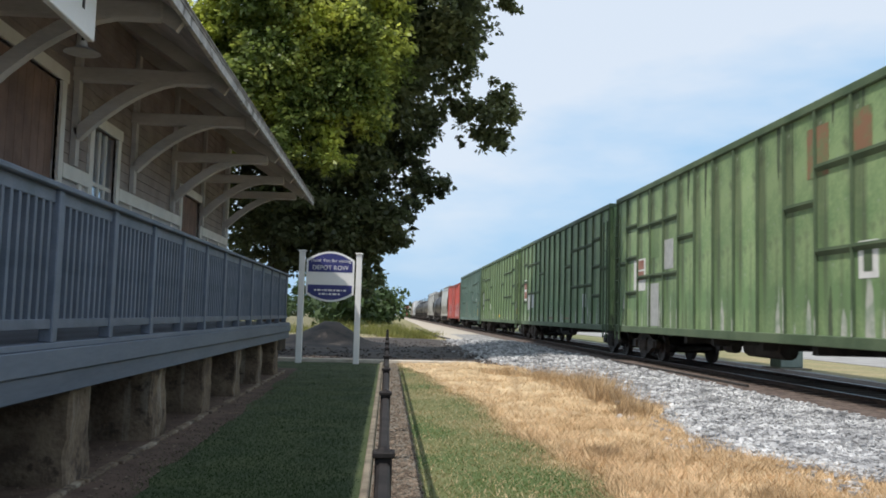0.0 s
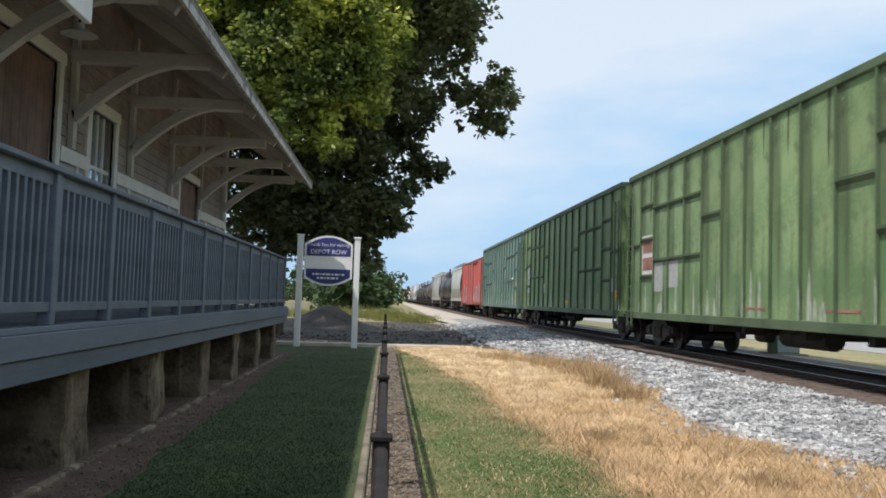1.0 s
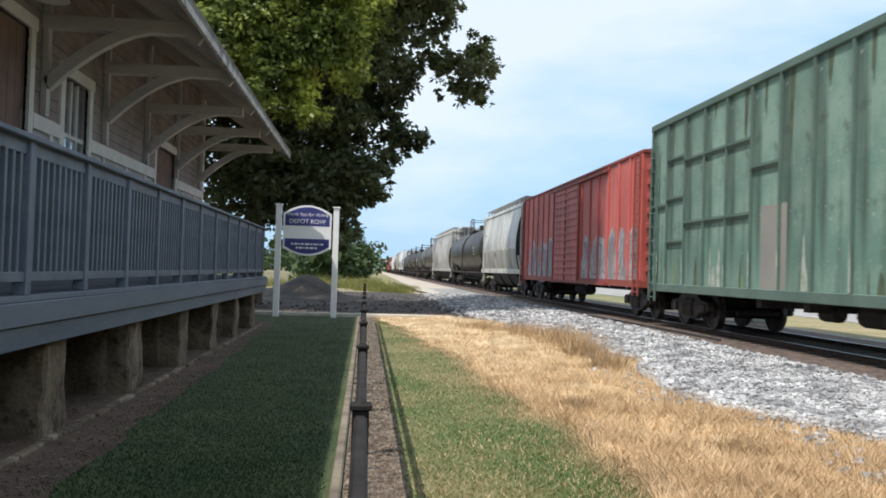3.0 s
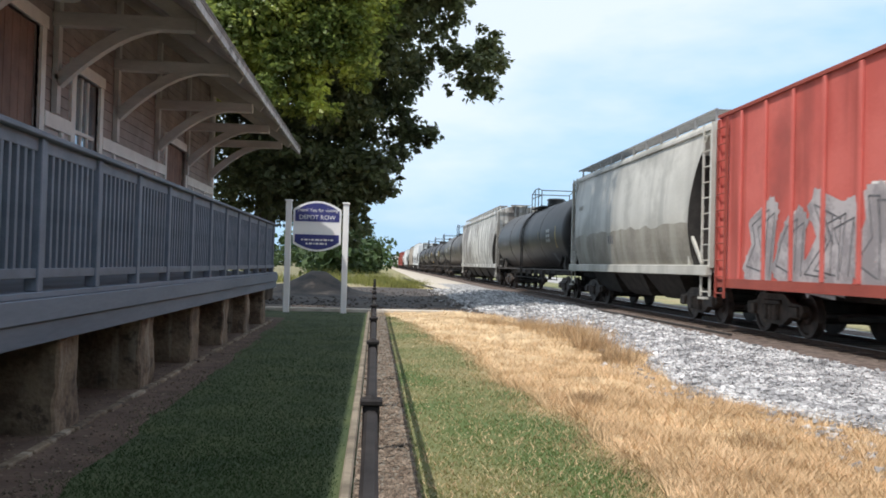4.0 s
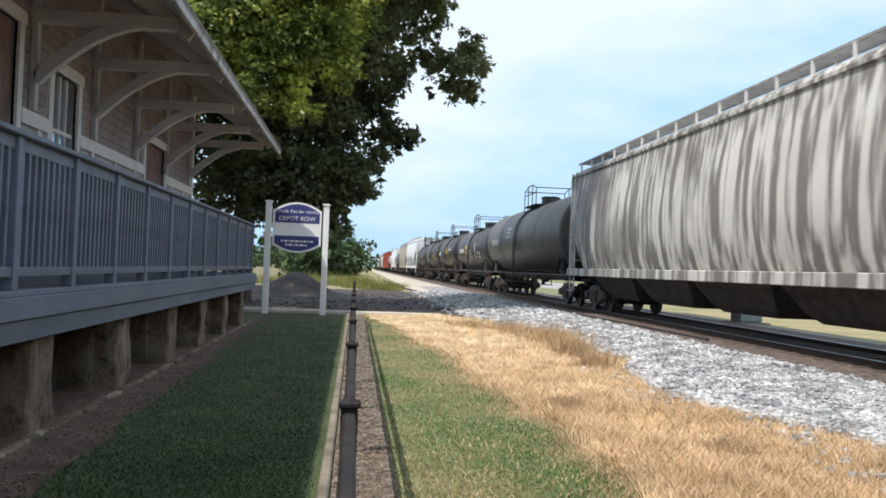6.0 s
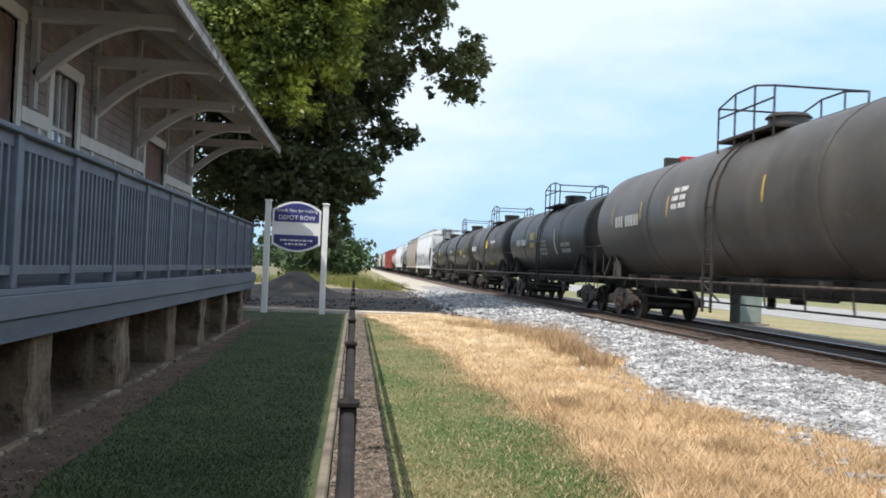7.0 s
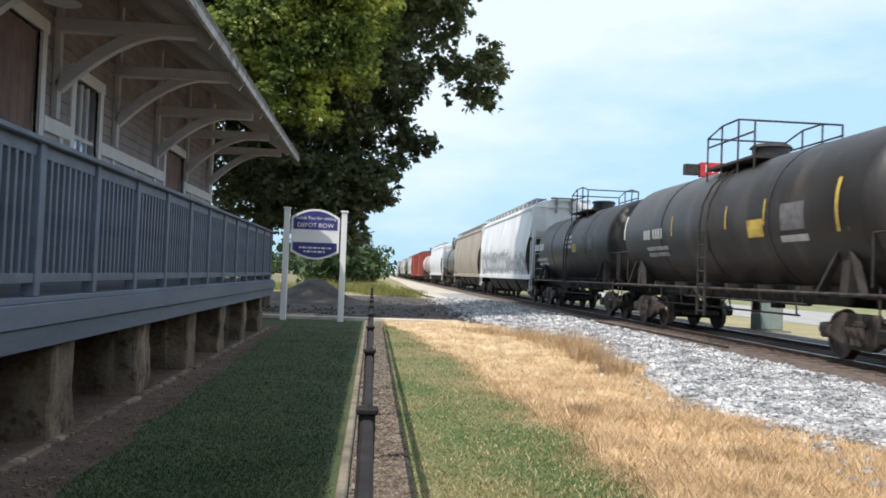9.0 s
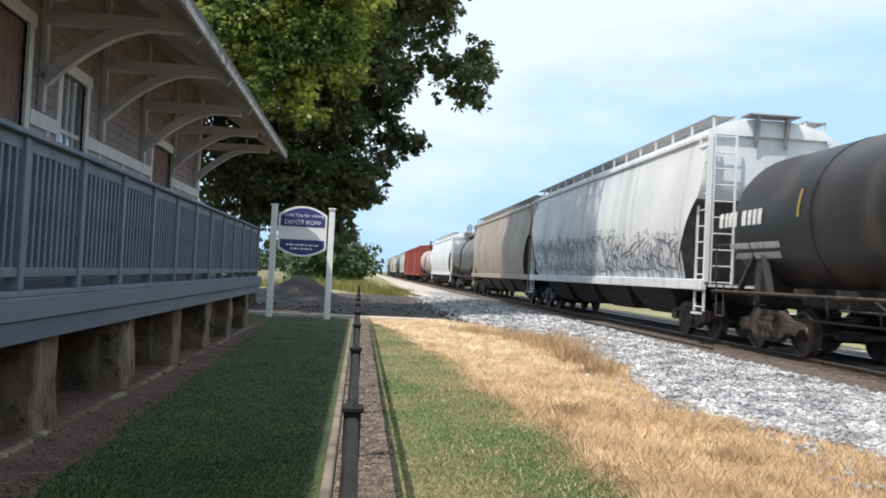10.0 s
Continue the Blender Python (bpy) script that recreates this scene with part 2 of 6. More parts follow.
def thing(name, label, category, m=None, group="", kind=""):
    ob = tagged(new(name), label, category, group, kind)
    if m is not None:
        ob.matrix_basis = m
    return ob


def box(bm, x0, x1, y0, y1, z0, z1, bevel=0.0):
    vs = [bm.verts.new((x, y, z)) for x in (x0, x1) for y in (y0, y1) for z in (z0, z1)]
    fs = [bm.faces.new([vs[i] for i in q]) for q in ((0, 1, 3, 2), (4, 6, 7, 5), (0, 4, 5, 1), (2, 3, 7, 6), (0, 2, 6, 4), (1, 5, 7, 3))]
    if bevel:
        es = list({e for f in fs for e in f.edges})
        bmesh.ops.bevel(bm, geom=es, offset=bevel, segments=1, affect="EDGES")
    return bm


def boxed(*a, bevel=0.0):
    return box(bmesh.new(), *a, bevel=bevel)


def beam(bm, p, q, w, h, up=(0, 0, 1)):
    """A squared bar from p to q, w wide and h high."""
    p, q = Vector(p), Vector(q)
    d = (q - p).normalized()
    side = d.cross(Vector(up))
    side = side.normalized() if side.length > 1e-5 else Vector((1, 0, 0))
    u = side.cross(d)
    c = [(-w / 2, -h / 2), (w / 2, -h / 2), (w / 2, h / 2), (-w / 2, h / 2)]
    a = [bm.verts.new(p + side * i + u * j) for i, j in c]
    b = [bm.verts.new(q + side * i + u * j) for i, j in c]
    for i in range(4):
        bm.faces.new((a[i], a[(i + 1) % 4], b[(i + 1) % 4], b[i]))
    bm.faces.new(a[::-1])
    bm.faces.new(b)
    return bm


def rod(bm, p, q, r, r2=None, seg=10, caps=True):
    p, q = Vector(p), Vector(q)
    r2 = r if r2 is None else r2
    d = (q - p).normalized()
    s = d.orthogonal().normalized()
    u = d.cross(s)
    a, b = [], []
    for i in range(seg):
        t = 2 * math.pi * i / seg
        o = s * math.cos(t) + u * math.sin(t)
        a.append(bm.verts.new(p + o * r))
        b.append(bm.verts.new(q + o * r2))
    for i in range(seg):
        bm.faces.new((a[i], a[(i + 1) % seg], b[(i + 1) % seg], b[i]))
    if caps:
        bm.faces.new(a[::-1])
        bm.faces.new(b)
    return bm


def lathe_y(bm, profile, seg=28, cx=0.0, cz=0.0):
    """Turns (y, radius) pairs about an axis along y."""
    rings = []
    for y, r in profile:
        rings.append([bm.verts.new((cx + r * math.cos(2 * math.pi * i / seg), y, cz + r * math.sin(2 * math.pi * i / seg))) for i in range(seg)])
    for a, b in zip(rings, rings[1:]):
        for i in range(seg):
            bm.faces.new((a[i], a[(i + 1) % seg], b[(i + 1) % seg], b[i]))
    bm.faces.new(rings[0][::-1])
    bm.faces.new(rings[-1])
    return bm


def prism(bm, outline, y0, y1):
    """Extrudes an (x, z) outline along y."""
    a = [bm.verts.new((x, y0, z)) for x, z in outline]
    b = [bm.verts.new((x, y1, z)) for x, z in outline]
    n = len(outline)
    for i in range(n):
        bm.faces.new((a[i], a[(i + 1) % n], b[(i + 1) % n], b[i]))
    bm.faces.new(a[::-1])
    bm.faces.new(b)
    return bm


def slab(bm, outline, x0, x1):
    """Extrudes a (y, z) outline along x."""
    a = [bm.verts.new((x0, y, z)) for y, z in outline]
    b = [bm.verts.new((x1, y, z)) for y, z in outline]
    n = len(outline)
    for i in range(n):
        bm.faces.new((a[i], a[(i + 1) % n], b[(i + 1) % n], b[i]))
    bm.faces.new(a[::-1])
    bm.faces.new(b)
    return bm


# ---------------------------------------------------------------- ground
def ground_material():
    m = surface("lawn_and_dry_grass", (0.034, 0.055, 0.02), (0.062, 0.082, 0.03), 0.95, scale=1.3, fine=45, bump=.8, depth=.03)
    n, l = m.node_tree.nodes, m.node_tree.links
    p = n["Principled BSDF"]
    green = p.inputs["Base Color"].links[0].from_socket
    tc = n.new("ShaderNodeTexCoord")
    sep = n.new("ShaderNodeSeparateXYZ")
    l.new(tc.outputs["Object"], sep.inputs["Vector"])
    wob = n.new("ShaderNodeTexNoise")
    wob.inputs["Scale"].default_value = 0.55
    wob.inputs["Detail"].default_value = 7
    wob.inputs["Roughness"].default_value = 0.62
    l.new(tc.outputs["Object"], wob.inputs["Vector"])
    # distance across the verge, leaning towards the fence with distance
    a = n.new("ShaderNodeMath")
    a.operation = "MULTIPLY_ADD"
    a.inputs[1].default_value = 0.003
    sq = n.new("ShaderNodeMath")
    sq.operation = "MULTIPLY"
    l.new(sep.outputs["Y"], sq.inputs[0])
    l.new(sep.outputs["Y"], sq.inputs[1])
    l.new(sq.outputs[0], a.inputs[0])
    l.new(sep.outputs["X"], a.inputs[2])
    b = n.new("ShaderNodeMath")
    b.operation = "MULTIPLY_ADD"
    b.inputs[1].default_value = 1.3
    l.new(wob.outputs["Fac"], b.inputs[0])
    l.new(a.outputs[0], b.inputs[2])
    r = n.new("ShaderNodeMapRange")
    r.inputs["From Min"].default_value = 2.35
    r.inputs["From Max"].default_value = 2.75
    l.new(b.outputs[0], r.inputs["Value"])
    far = n.new("ShaderNodeMapRange")
    far.inputs["From Min"].default_value = 9.0
    far.inputs["From Max"].default_value = 11.0
    far.inputs["To Min"].default_value = 1.0
    far.inputs["To Max"].default_value = 0.35
    l.new(sep.outputs["X"], far.inputs["Value"])
    k = n.new("ShaderNodeMath")
    k.operation = "MULTIPLY"
    l.new(r.outputs["Result"], k.inputs[0])
    l.new(far.outputs["Result"], k.inputs[1])
    end = n.new("ShaderNodeMapRange")
    end.inputs["From Min"].default_value = 30.0
    end.inputs["From Max"].default_value = 55.0
    end.inputs["To Min"].default_value = 1.0
    end.inputs["To Max"].default_value = 0.25
    l.new(sep.outputs["Y"], end.inputs["Value"])
    k2 = n.new("ShaderNodeMath")
    k2.operation = "MULTIPLY"
    l.new(k.outputs[0], k2.inputs[0])
    l.new(end.outputs["Result"], k2.inputs[1])
    # right of the fence the lawn base is lightened for the sun too
    dry = n.new("ShaderNodeMapRange")
    dry.inputs["From Min"].default_value = -0.1
    dry.inputs["From Max"].default_value = 0.3
    dry.inputs["To Max"].default_value = 0.9
    l.new(sep.outputs["X"], dry.inputs["Value"])
    dm = n.new("ShaderNodeMixRGB")
    worn = n.new("ShaderNodeMixRGB")
    worn.inputs["Color1"].default_value = (0.085, 0.125, 0.038, 1)
    worn.inputs["Color2"].default_value = (0.20, 0.185, 0.088, 1)
    patch = n.new("ShaderNodeTexNoise")
    patch.inputs["Scale"].default_value = 0.55
    patch.inputs["Detail"].default_value = 6
    l.new(tc.outputs["Object"], patch.inputs["Vector"])
    pr = n.new("ShaderNodeMapRange")
    pr.inputs["From Min"].default_value = 0.42
    pr.inputs["From Max"].default_value = 0.60
    l.new(patch.outputs["Fac"], pr.inputs["Value"])
    l.new(pr.outputs["Result"], worn.inputs["Fac"])
    l.new(worn.outputs["Color"], dm.inputs["Color2"])
    l.new(dry.outputs["Result"], dm.inputs["Fac"])
    l.new(green, dm.inputs["Color1"])
    green = dm.outputs["Color"]
    straw = n.new("ShaderNodeMixRGB")
    straw.inputs["Color1"].default_value = (0.36, 0.26, 0.15, 1)
    straw.inputs["Color2"].default_value = (0.62, 0.48, 0.29, 1)
    g = n.new("ShaderNodeTexNoise")
    g.inputs["Scale"].default_value = 7
    g.inputs["Detail"].default_value = 8
    l.new(tc.outputs["Object"], g.inputs["Vector"])
    gr = n.new("ShaderNodeMapRange")
    gr.inputs["From Min"].default_value = 0.38
    gr.inputs["From Max"].default_value = 0.62
    l.new(g.outputs["Fac"], gr.inputs["Value"])
    l.new(gr.outputs["Result"], straw.inputs["Fac"])
    mix = n.new("ShaderNodeMixRGB")
    l.new(k2.outputs[0], mix.inputs["Fac"])
    l.new(green, mix.inputs["Color1"])
    l.new(straw.outputs["Color"], mix.inputs["Color2"])
    l.new(mix.outputs["Color"], p.inputs["Base Color"])
    return m


M_GROUND = ground_material()


def sheet(bm, x0, x1, y0, y1, nx, ny, height):
    vs = [[bm.verts.new((x0 + (x1 - x0) * i / nx, y0 + (y1 - y0) * j / ny, 0)) for i in range(nx + 1)] for j in range(ny + 1)]
    for row in vs:
        for v in row:
            v.co.z = height(v.co.x, v.co.y)
    for j in range(ny):
        for i in range(nx):
            bm.faces.new((vs[j][i], vs[j][i + 1], vs[j + 1][i + 1], vs[j + 1][i]))
    return bm


bm = bmesh.new()
xs = [-1500, -300, -60, -20, -8, -3, -1, 0, 1, 2, 3, 4, 5, 14, 16, 30, 60, 300, 1500]
ys = [-300, -40, -8, 0, 4, 8, 12, 16, 20, 24, 30, 40, 60, 100, 200, 500, 2500]
grid = [[bm.verts.new((x, y, 0)) for x in xs] for y in ys]
for r0, r1 in zip(grid, grid[1:]):
    for i in range(len(xs) - 1):
        bm.faces.new((r0[i], r0[i + 1], r1[i + 1], r1[i]))
solid("ground", bm, M_GROUND, "mown green lawn turning to dry straw grass beside the ballast", "ground", "structure")

# bare bed past the sign with tree shade in its brown, the pale service road beside the rails, the edging
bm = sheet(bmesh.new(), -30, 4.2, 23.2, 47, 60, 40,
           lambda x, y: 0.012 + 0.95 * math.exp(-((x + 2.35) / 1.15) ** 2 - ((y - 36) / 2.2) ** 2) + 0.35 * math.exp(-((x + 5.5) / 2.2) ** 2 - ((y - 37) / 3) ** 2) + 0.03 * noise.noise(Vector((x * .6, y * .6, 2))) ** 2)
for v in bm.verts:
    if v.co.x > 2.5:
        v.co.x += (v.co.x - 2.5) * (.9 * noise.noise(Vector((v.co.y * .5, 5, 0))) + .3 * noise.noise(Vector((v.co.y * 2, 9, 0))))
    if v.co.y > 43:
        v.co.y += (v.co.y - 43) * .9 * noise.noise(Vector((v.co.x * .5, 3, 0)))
solid("mulch_bed", bm, M_DIRT, "bare earth and mulch bed with a low mound, darkened for tree shade", "ground", "structure", smooth=True)
bm = bmesh.new()
rd = [(5.0, 43), (5.2, 60), (5.6, 120), (6.2, 400), (6.4, 1500)]
a = [bm.verts.new((x - 1.9 + .0015 * y, y, .02)) for x, y in rd]
b = [bm.verts.new((x + 1.9, y, .02)) for x, y in rd]
for i in range(len(rd) - 1):
    bm.faces.new((a[i], b[i], b[i + 1], a[i + 1]))
solid("road", bm, M_GRAVELROAD, "pale gravel service road running beside the rails", "road", "structure")
bm = bmesh.new()
box(bm, -0.165, -0.10, -2, 22.9, -.1, .04, .012)
solid("kerb", bm, M_KERB, "narrow concrete edging between lawn and fence", "kerb", "structure")
bm = bmesh.new()
box(bm, -3.2, 2.4, 22.9, 23.3, -.1, .09, .015)
solid("kerb", bm, M_PALECONC, "pale concrete edging across the end of the lawn", "kerb", "structure")
bm = sheet(bmesh.new(), -0.09, 0.30, -2, 22.9, 3, 60, lambda x, y: .008 + .01 * noise.noise(Vector((x * 9, y * 3, 0))))
solid("gravel_strip", bm, M_MULCH, "strip of brown gravel and dead leaves under the fence", "ground", "structure")


# ---------------------------------------------------------------- depot
WALL_X, DECK_X, DECK_Z = -4.0, -2.2, 1.08
EAVE_X, EAVE_Z, ROOF_Y = -2.0, 4.17, 21.66
PITCH = 0.66


def soffit_z(x):
    return EAVE_Z - .06 + (EAVE_X - x) * PITCH


deck = thing("porch_deck", "raised grey-blue painted timber porch deck on brick piers", "deck")
for i in range(12):
    x1 = DECK_X - .15 * i
    part("plank", boxed(x1 - .145, x1, -4, 19.3, DECK_Z - .04, DECK_Z, bevel=.004), M_DECK, deck)
part("fascia_board", boxed(DECK_X - .02, DECK_X + .025, -4, 19.3, .885, DECK_Z - .042, bevel=.006), M_DECK, deck)
part("fascia_board", boxed(DECK_X - .06, DECK_X - .005, -4, 19.3, .73, .88, bevel=.006), M_DECK, deck)
part("end_board", boxed(WALL_X + .01, DECK_X - .07, 19.24, 19.3, .73, DECK_Z - .042, bevel=.006), M_DECK, deck)
PIER_Y = [6.67 + 2.27 * i for i in range(-4, 6)]
for y in PIER_Y:
    bm = bmesh.new()
    box(bm, -3.3, -2.30, y - .27, y + .23, -.1, .728, .02)
    bmesh.ops.subdivide_edges(bm, edges=[e for e in bm.edges if e.calc_length() > .2], cuts=8, use_grid_fill=True)
    for v in bm.verts:
        v.co += .035 * noise.noise_vector(v.co * 3.1) + .015 * noise.noise_vector(v.co * 11)
    part("pier", bm, M_PIER, deck, "weathered brown masonry pier")
# beams and backing panel take the cars' near-black underframe colour
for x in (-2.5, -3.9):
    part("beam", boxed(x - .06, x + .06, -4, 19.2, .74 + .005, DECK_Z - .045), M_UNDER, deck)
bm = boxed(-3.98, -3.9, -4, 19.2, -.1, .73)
part("skirt", bm, M_UNDER, deck, "near-black panel closing the space under the porch")

railing = thing("porch_railing", "grey-blue painted wooden porch railing with square balusters", "railing")
part("top_rail", boxed(-2.33, -2.19, -4, 19.0, 2.10, 2.14, bevel=.008), M_RAIL, railing)
part("top_rail", boxed(-2.285, -2.245, -4, 19.0, 2.01, 2.098, bevel=.004), M_RAIL, railing)
part("bottom_rail", boxed(-2.29, -2.23, -4, 19.0, 1.17, 1.235, bevel=.004), M_RAIL, railing)
post_me = finish("post", boxed(-.045, .045, -.045, .045, 0, 1.02, bevel=.006), M_RAIL)
bal_me = finish("baluster", boxed(-.02, .02, -.02, .02, 0, .78, bevel=.003), M_RAIL)
RAIL_PITCH = 1.17
RAIL_POSTS = [5.84 + RAIL_PITCH * i for i in range(-8, 12)]
for y in RAIL_POSTS:
    o = new("post", post_me)
    o.parent, o.location = railing, (-2.262, y, DECK_Z + .001)
    for k in range(1, 10):
        if y + RAIL_PITCH * k / 10 < 19:
            o = new("baluster", bal_me)
            o.parent, o.location = railing, (-2.265, y + RAIL_PITCH * k / 10, 1.233)

depot = thing("depot_building", "old wooden railway depot with bracketed eaves, grey siding and white trim", "building")


def wall_panel(y0, y1, z0, z1):
    """Lapped siding boards between openings."""
    bm = bmesh.new()
    z = z0
    while z < z1 - .01:
        t = min(z + .14, z1)
        slab_pts = [(WALL_X - .1, z), (WALL_X + .022, z), (WALL_X + .004, t), (WALL_X - .1, t)]
        prism(bm, slab_pts, y0, y1)
        z = t
    return bm


WIN_Y0, WIN_Y1, WIN_Z0, WIN_Z1 = 11.35, 12.35, 2.2, 3.72
DOOR_Y0, DOOR_Y1, DOOR_Z1 = 16.25, 17.85, 3.52
BIG_Y0, BIG_Y1, BIG_Z1 = 7.4, 10.2, 4.0
WALL_END, WALL_TOP = 20.9, 5.4
for y0, y1, z0, z1 in ((-4, BIG_Y0, .4, WALL_TOP), (BIG_Y0, BIG_Y1, BIG_Z1, WALL_TOP), (BIG_Y1, WIN_Y0, .4, WALL_TOP), (WIN_Y0, WIN_Y1, .4, WIN_Z0),
                       (WIN_Y0, WIN_Y1, WIN_Z1, WALL_TOP), (WIN_Y1, DOOR_Y0, .4, WALL_TOP), (DOOR_Y0, DOOR_Y1, DOOR_Z1, WALL_TOP), (DOOR_Y1, WALL_END, .4, WALL_TOP)):
    if z0 < 3.0:
        part("siding", wall_panel(y0, y1, z0, min(z1, 3.04)), M_WALL, depot)
    if z1 > 3.1:
        part("siding", wall_panel(y0, y1, max(z0, 3.04), z1), M_UPPER, depot, "dark brown-grey upper siding")
part("gable_wall", boxed(-14, WALL_X - .1, WALL_END - .15, WALL_END, .2, WALL_TOP), M_WALL, depot)
part("gable_wall", boxed(-14, WALL_X - .1, -4, -3.85, .2, WALL_TOP), M_WALL, depot)
part("rear_wall", boxed(-14.15, -14, -4, WALL_END, .2, WALL_TOP), M_WALL, depot)
part("corner_board", boxed(WALL_X - .12, WALL_X + .035, WALL_END - .14, WALL_END + .02, .4, WALL_TOP), M_TRIM, depot)
# belt course
for y0, y1 in ((-4, BIG_Y0 - .14), (BIG_Y1 + .14, WIN_Y0 - .13), (WIN_Y1 + .13, DOOR_Y0 - .13), (DOOR_Y1 + .13, WALL_END - .14)):
    part("belt_course", boxed(WALL_X + .022, WALL_X + .06, y0, y1, 2.86, 3.04, bevel=.006), M_TRIM, depot)
    y = y0 + .6
    while y < y1:
        part("batten", boxed(WALL_X + .022, WALL_X + .05, y - .05, y + .05, DECK_Z, 2.858), M_TRIM, depot)
        y += 1.2


def casing(y0, y1, z0, z1, w=.13):
    bm = bmesh.new()
    box(bm, WALL_X - .02, WALL_X + .05, y0 - w, y0, z0, z1)
    box(bm, WALL_X - .02, WALL_X + .05, y1, y1 + w, z0, z1)
    box(bm, WALL_X - .02, WALL_X + .06, y0 - w - .03, y1 + w + .03, z1, z1 + w * 1.15)
    return bm


window = part("window", casing(WIN_Y0, WIN_Y1, WIN_Z0, WIN_Z1), M_TRIM, depot, "white-cased sash window with narrow panes")
part("pane", boxed(WALL_X - .07, WALL_X - .06, WIN_Y0, WIN_Y1, WIN_Z0, WIN_Z1), M_GLASS, window)
bm = bmesh.new()
for k in range(1, 4):
    y = WIN_Y0 + (WIN_Y1 - WIN_Y0) * k / 4
    box(bm, WALL_X - .06, WALL_X - .035, y - .018, y + .018, WIN_Z0, WIN_Z1)
box(bm, WALL_X - .058, WALL_X - .03, WIN_Y0, WIN_Y1, 2.95, 3.0)
part("glazing_bar", bm, M_TRIM, window)
part("sill", boxed(WALL_X - .02, WALL_X + .09, WIN_Y0 - .16, WIN_Y1 + .16, WIN_Z0 - .06, WIN_Z0), M_TRIM, window)
door = part("door", casing(DOOR_Y0, DOOR_Y1, DECK_Z, DOOR_Z1), M_TRIM, depot, "white-cased brown boarded door")
for k in range(8):
    y = DOOR_Y0 + (DOOR_Y1 - DOOR_Y0) * k / 8
    part("board", boxed(WALL_X - .08, WALL_X - .04, y + .004, y + (DOOR_Y1 - DOOR_Y0) / 8 - .004, DECK_Z, DOOR_Z1, bevel=.004), M_BRICK, door)
door = part("door", casing(BIG_Y0, BIG_Y1, DECK_Z, BIG_Z1), M_TRIM, depot, "wide brown boarded freight door in a white frame")
for k in range(14):
    y = BIG_Y0 + (BIG_Y1 - BIG_Y0) * k / 14
    part("board", boxed(WALL_X - .08, WALL_X - .04, y + .004, y + (BIG_Y1 - BIG_Y0) / 14 - .004, DECK_Z, BIG_Z1, bevel=.004), M_BRICK, door)

# roof: soffit boards, fascia, shingles, rafters and brackets
RIDGE_X = -9.0
ridge_z = soffit_z(RIDGE_X)
for k in range(36):
    x1 = EAVE_X - .03 - k * .195
    x0 = x1 - .19
    bm = prism(bmesh.new(), [(x1, soffit_z(x1)), (x0, soffit_z(x0)), (x0, soffit_z(x0) + .025), (x1, soffit_z(x1) + .025)], -4, ROOF_Y - .02)
    part("soffit_board", bm, M_SOFFIT, depot)
bm = prism(bmesh.new(), [(EAVE_X + .02, soffit_z(EAVE_X) + .03), (RIDGE_X, ridge_z + .03), (RIDGE_X, ridge_z + .12), (EAVE_X + .02, soffit_z(EAVE_X) + .085)], -4.05, ROOF_Y)
part("roof", bm, M_ROOF, depot, "grey shingle roof")
bm = prism(bmesh.new(), [(RIDGE_X, ridge_z + .03), (-16, soffit_z(-2) - .1), (-16, soffit_z(-2)), (RIDGE_X, ridge_z + .12)], -4.05, ROOF_Y)
part("roof", bm, M_ROOF, depot, "grey shingle roof")
for k in range(2):
    x1 = EAVE_X + .03 - k * .14
    for i in range(26):
        y = -4 + i * .99
        bm = prism(bmesh.new(), [(x1, soffit_z(x1) + .088), (x1 - .2, soffit_z(x1 - .2) + .088), (x1 - .2, soffit_z(x1 - .2) + .096), (x1, soffit_z(x1) + .108)],
                   y + .4 * (k % 2), min(y + .4 * (k % 2) + .984, ROOF_Y + .02))
        part("shingle", bm, M_ROOF, depot)
part("eave_fascia", boxed(EAVE_X - .03, EAVE_X + .012, -4.05, ROOF_Y, soffit_z(EAVE_X) - .07, soffit_z(EAVE_X) + .085), M_FASCIA, depot)
bm = prism(bmesh.new(), [(EAVE_X + .012, soffit_z(EAVE_X) - .07), (RIDGE_X, ridge_z - .07), (RIDGE_X, ridge_z + .12), (EAVE_X + .012, soffit_z(EAVE_X) + .085)], ROOF_Y, ROOF_Y + .04)
part("verge_board", bm, M_BEAM, depot)
part("gable", prism(bmesh.new(), [(WALL_X - .1, WALL_TOP - .02), (-14, WALL_TOP - .02), (RIDGE_X, ridge_z - .02)], WALL_END - .14, WALL_END - .01), M_WALL, depot)
BRACKETS = [10.66 + 2.41 * i for i in range(-6, 5)]
for y in BRACKETS:
    up = .14 if y < 14 else 0.0
    br = part("bracket", boxed(WALL_X, -2.28, y - .075, y + .075, 3.98 + up, 4.15 + up, bevel=.012), M_BEAM, depot, "grey painted roof bracket with a curved brace")
    bm = bmesh.new()
    pts = []
    for k in range(9):
        t = k / 8
        pts.append((WALL_X + .04 + 1.36 * t, 3.36 + up + .76 * math.sin(t * math.pi / 2) ** .92))
    lower = [(x + .075 * (1 - .5 * k / 8), z - .125) for k, (x, z) in enumerate(pts)]
    prism(bm, pts + lower[::-1], y - .06, y + .06)
    part("brace", bm, M_BEAM, br)
    part("pilaster", boxed(WALL_X + .022, WALL_X + .09, y - .06, y + .06, 3.05, 5.3), M_BEAM, br)
    bm = beam(bmesh.new(), (EAVE_X - .1, y, soffit_z(EAVE_X - .1) - .09), (RIDGE_X + 1, y, soffit_z(RIDGE_X + 1) - .09), .09, .17)
    part("rafter", bm, M_BEAM, br)

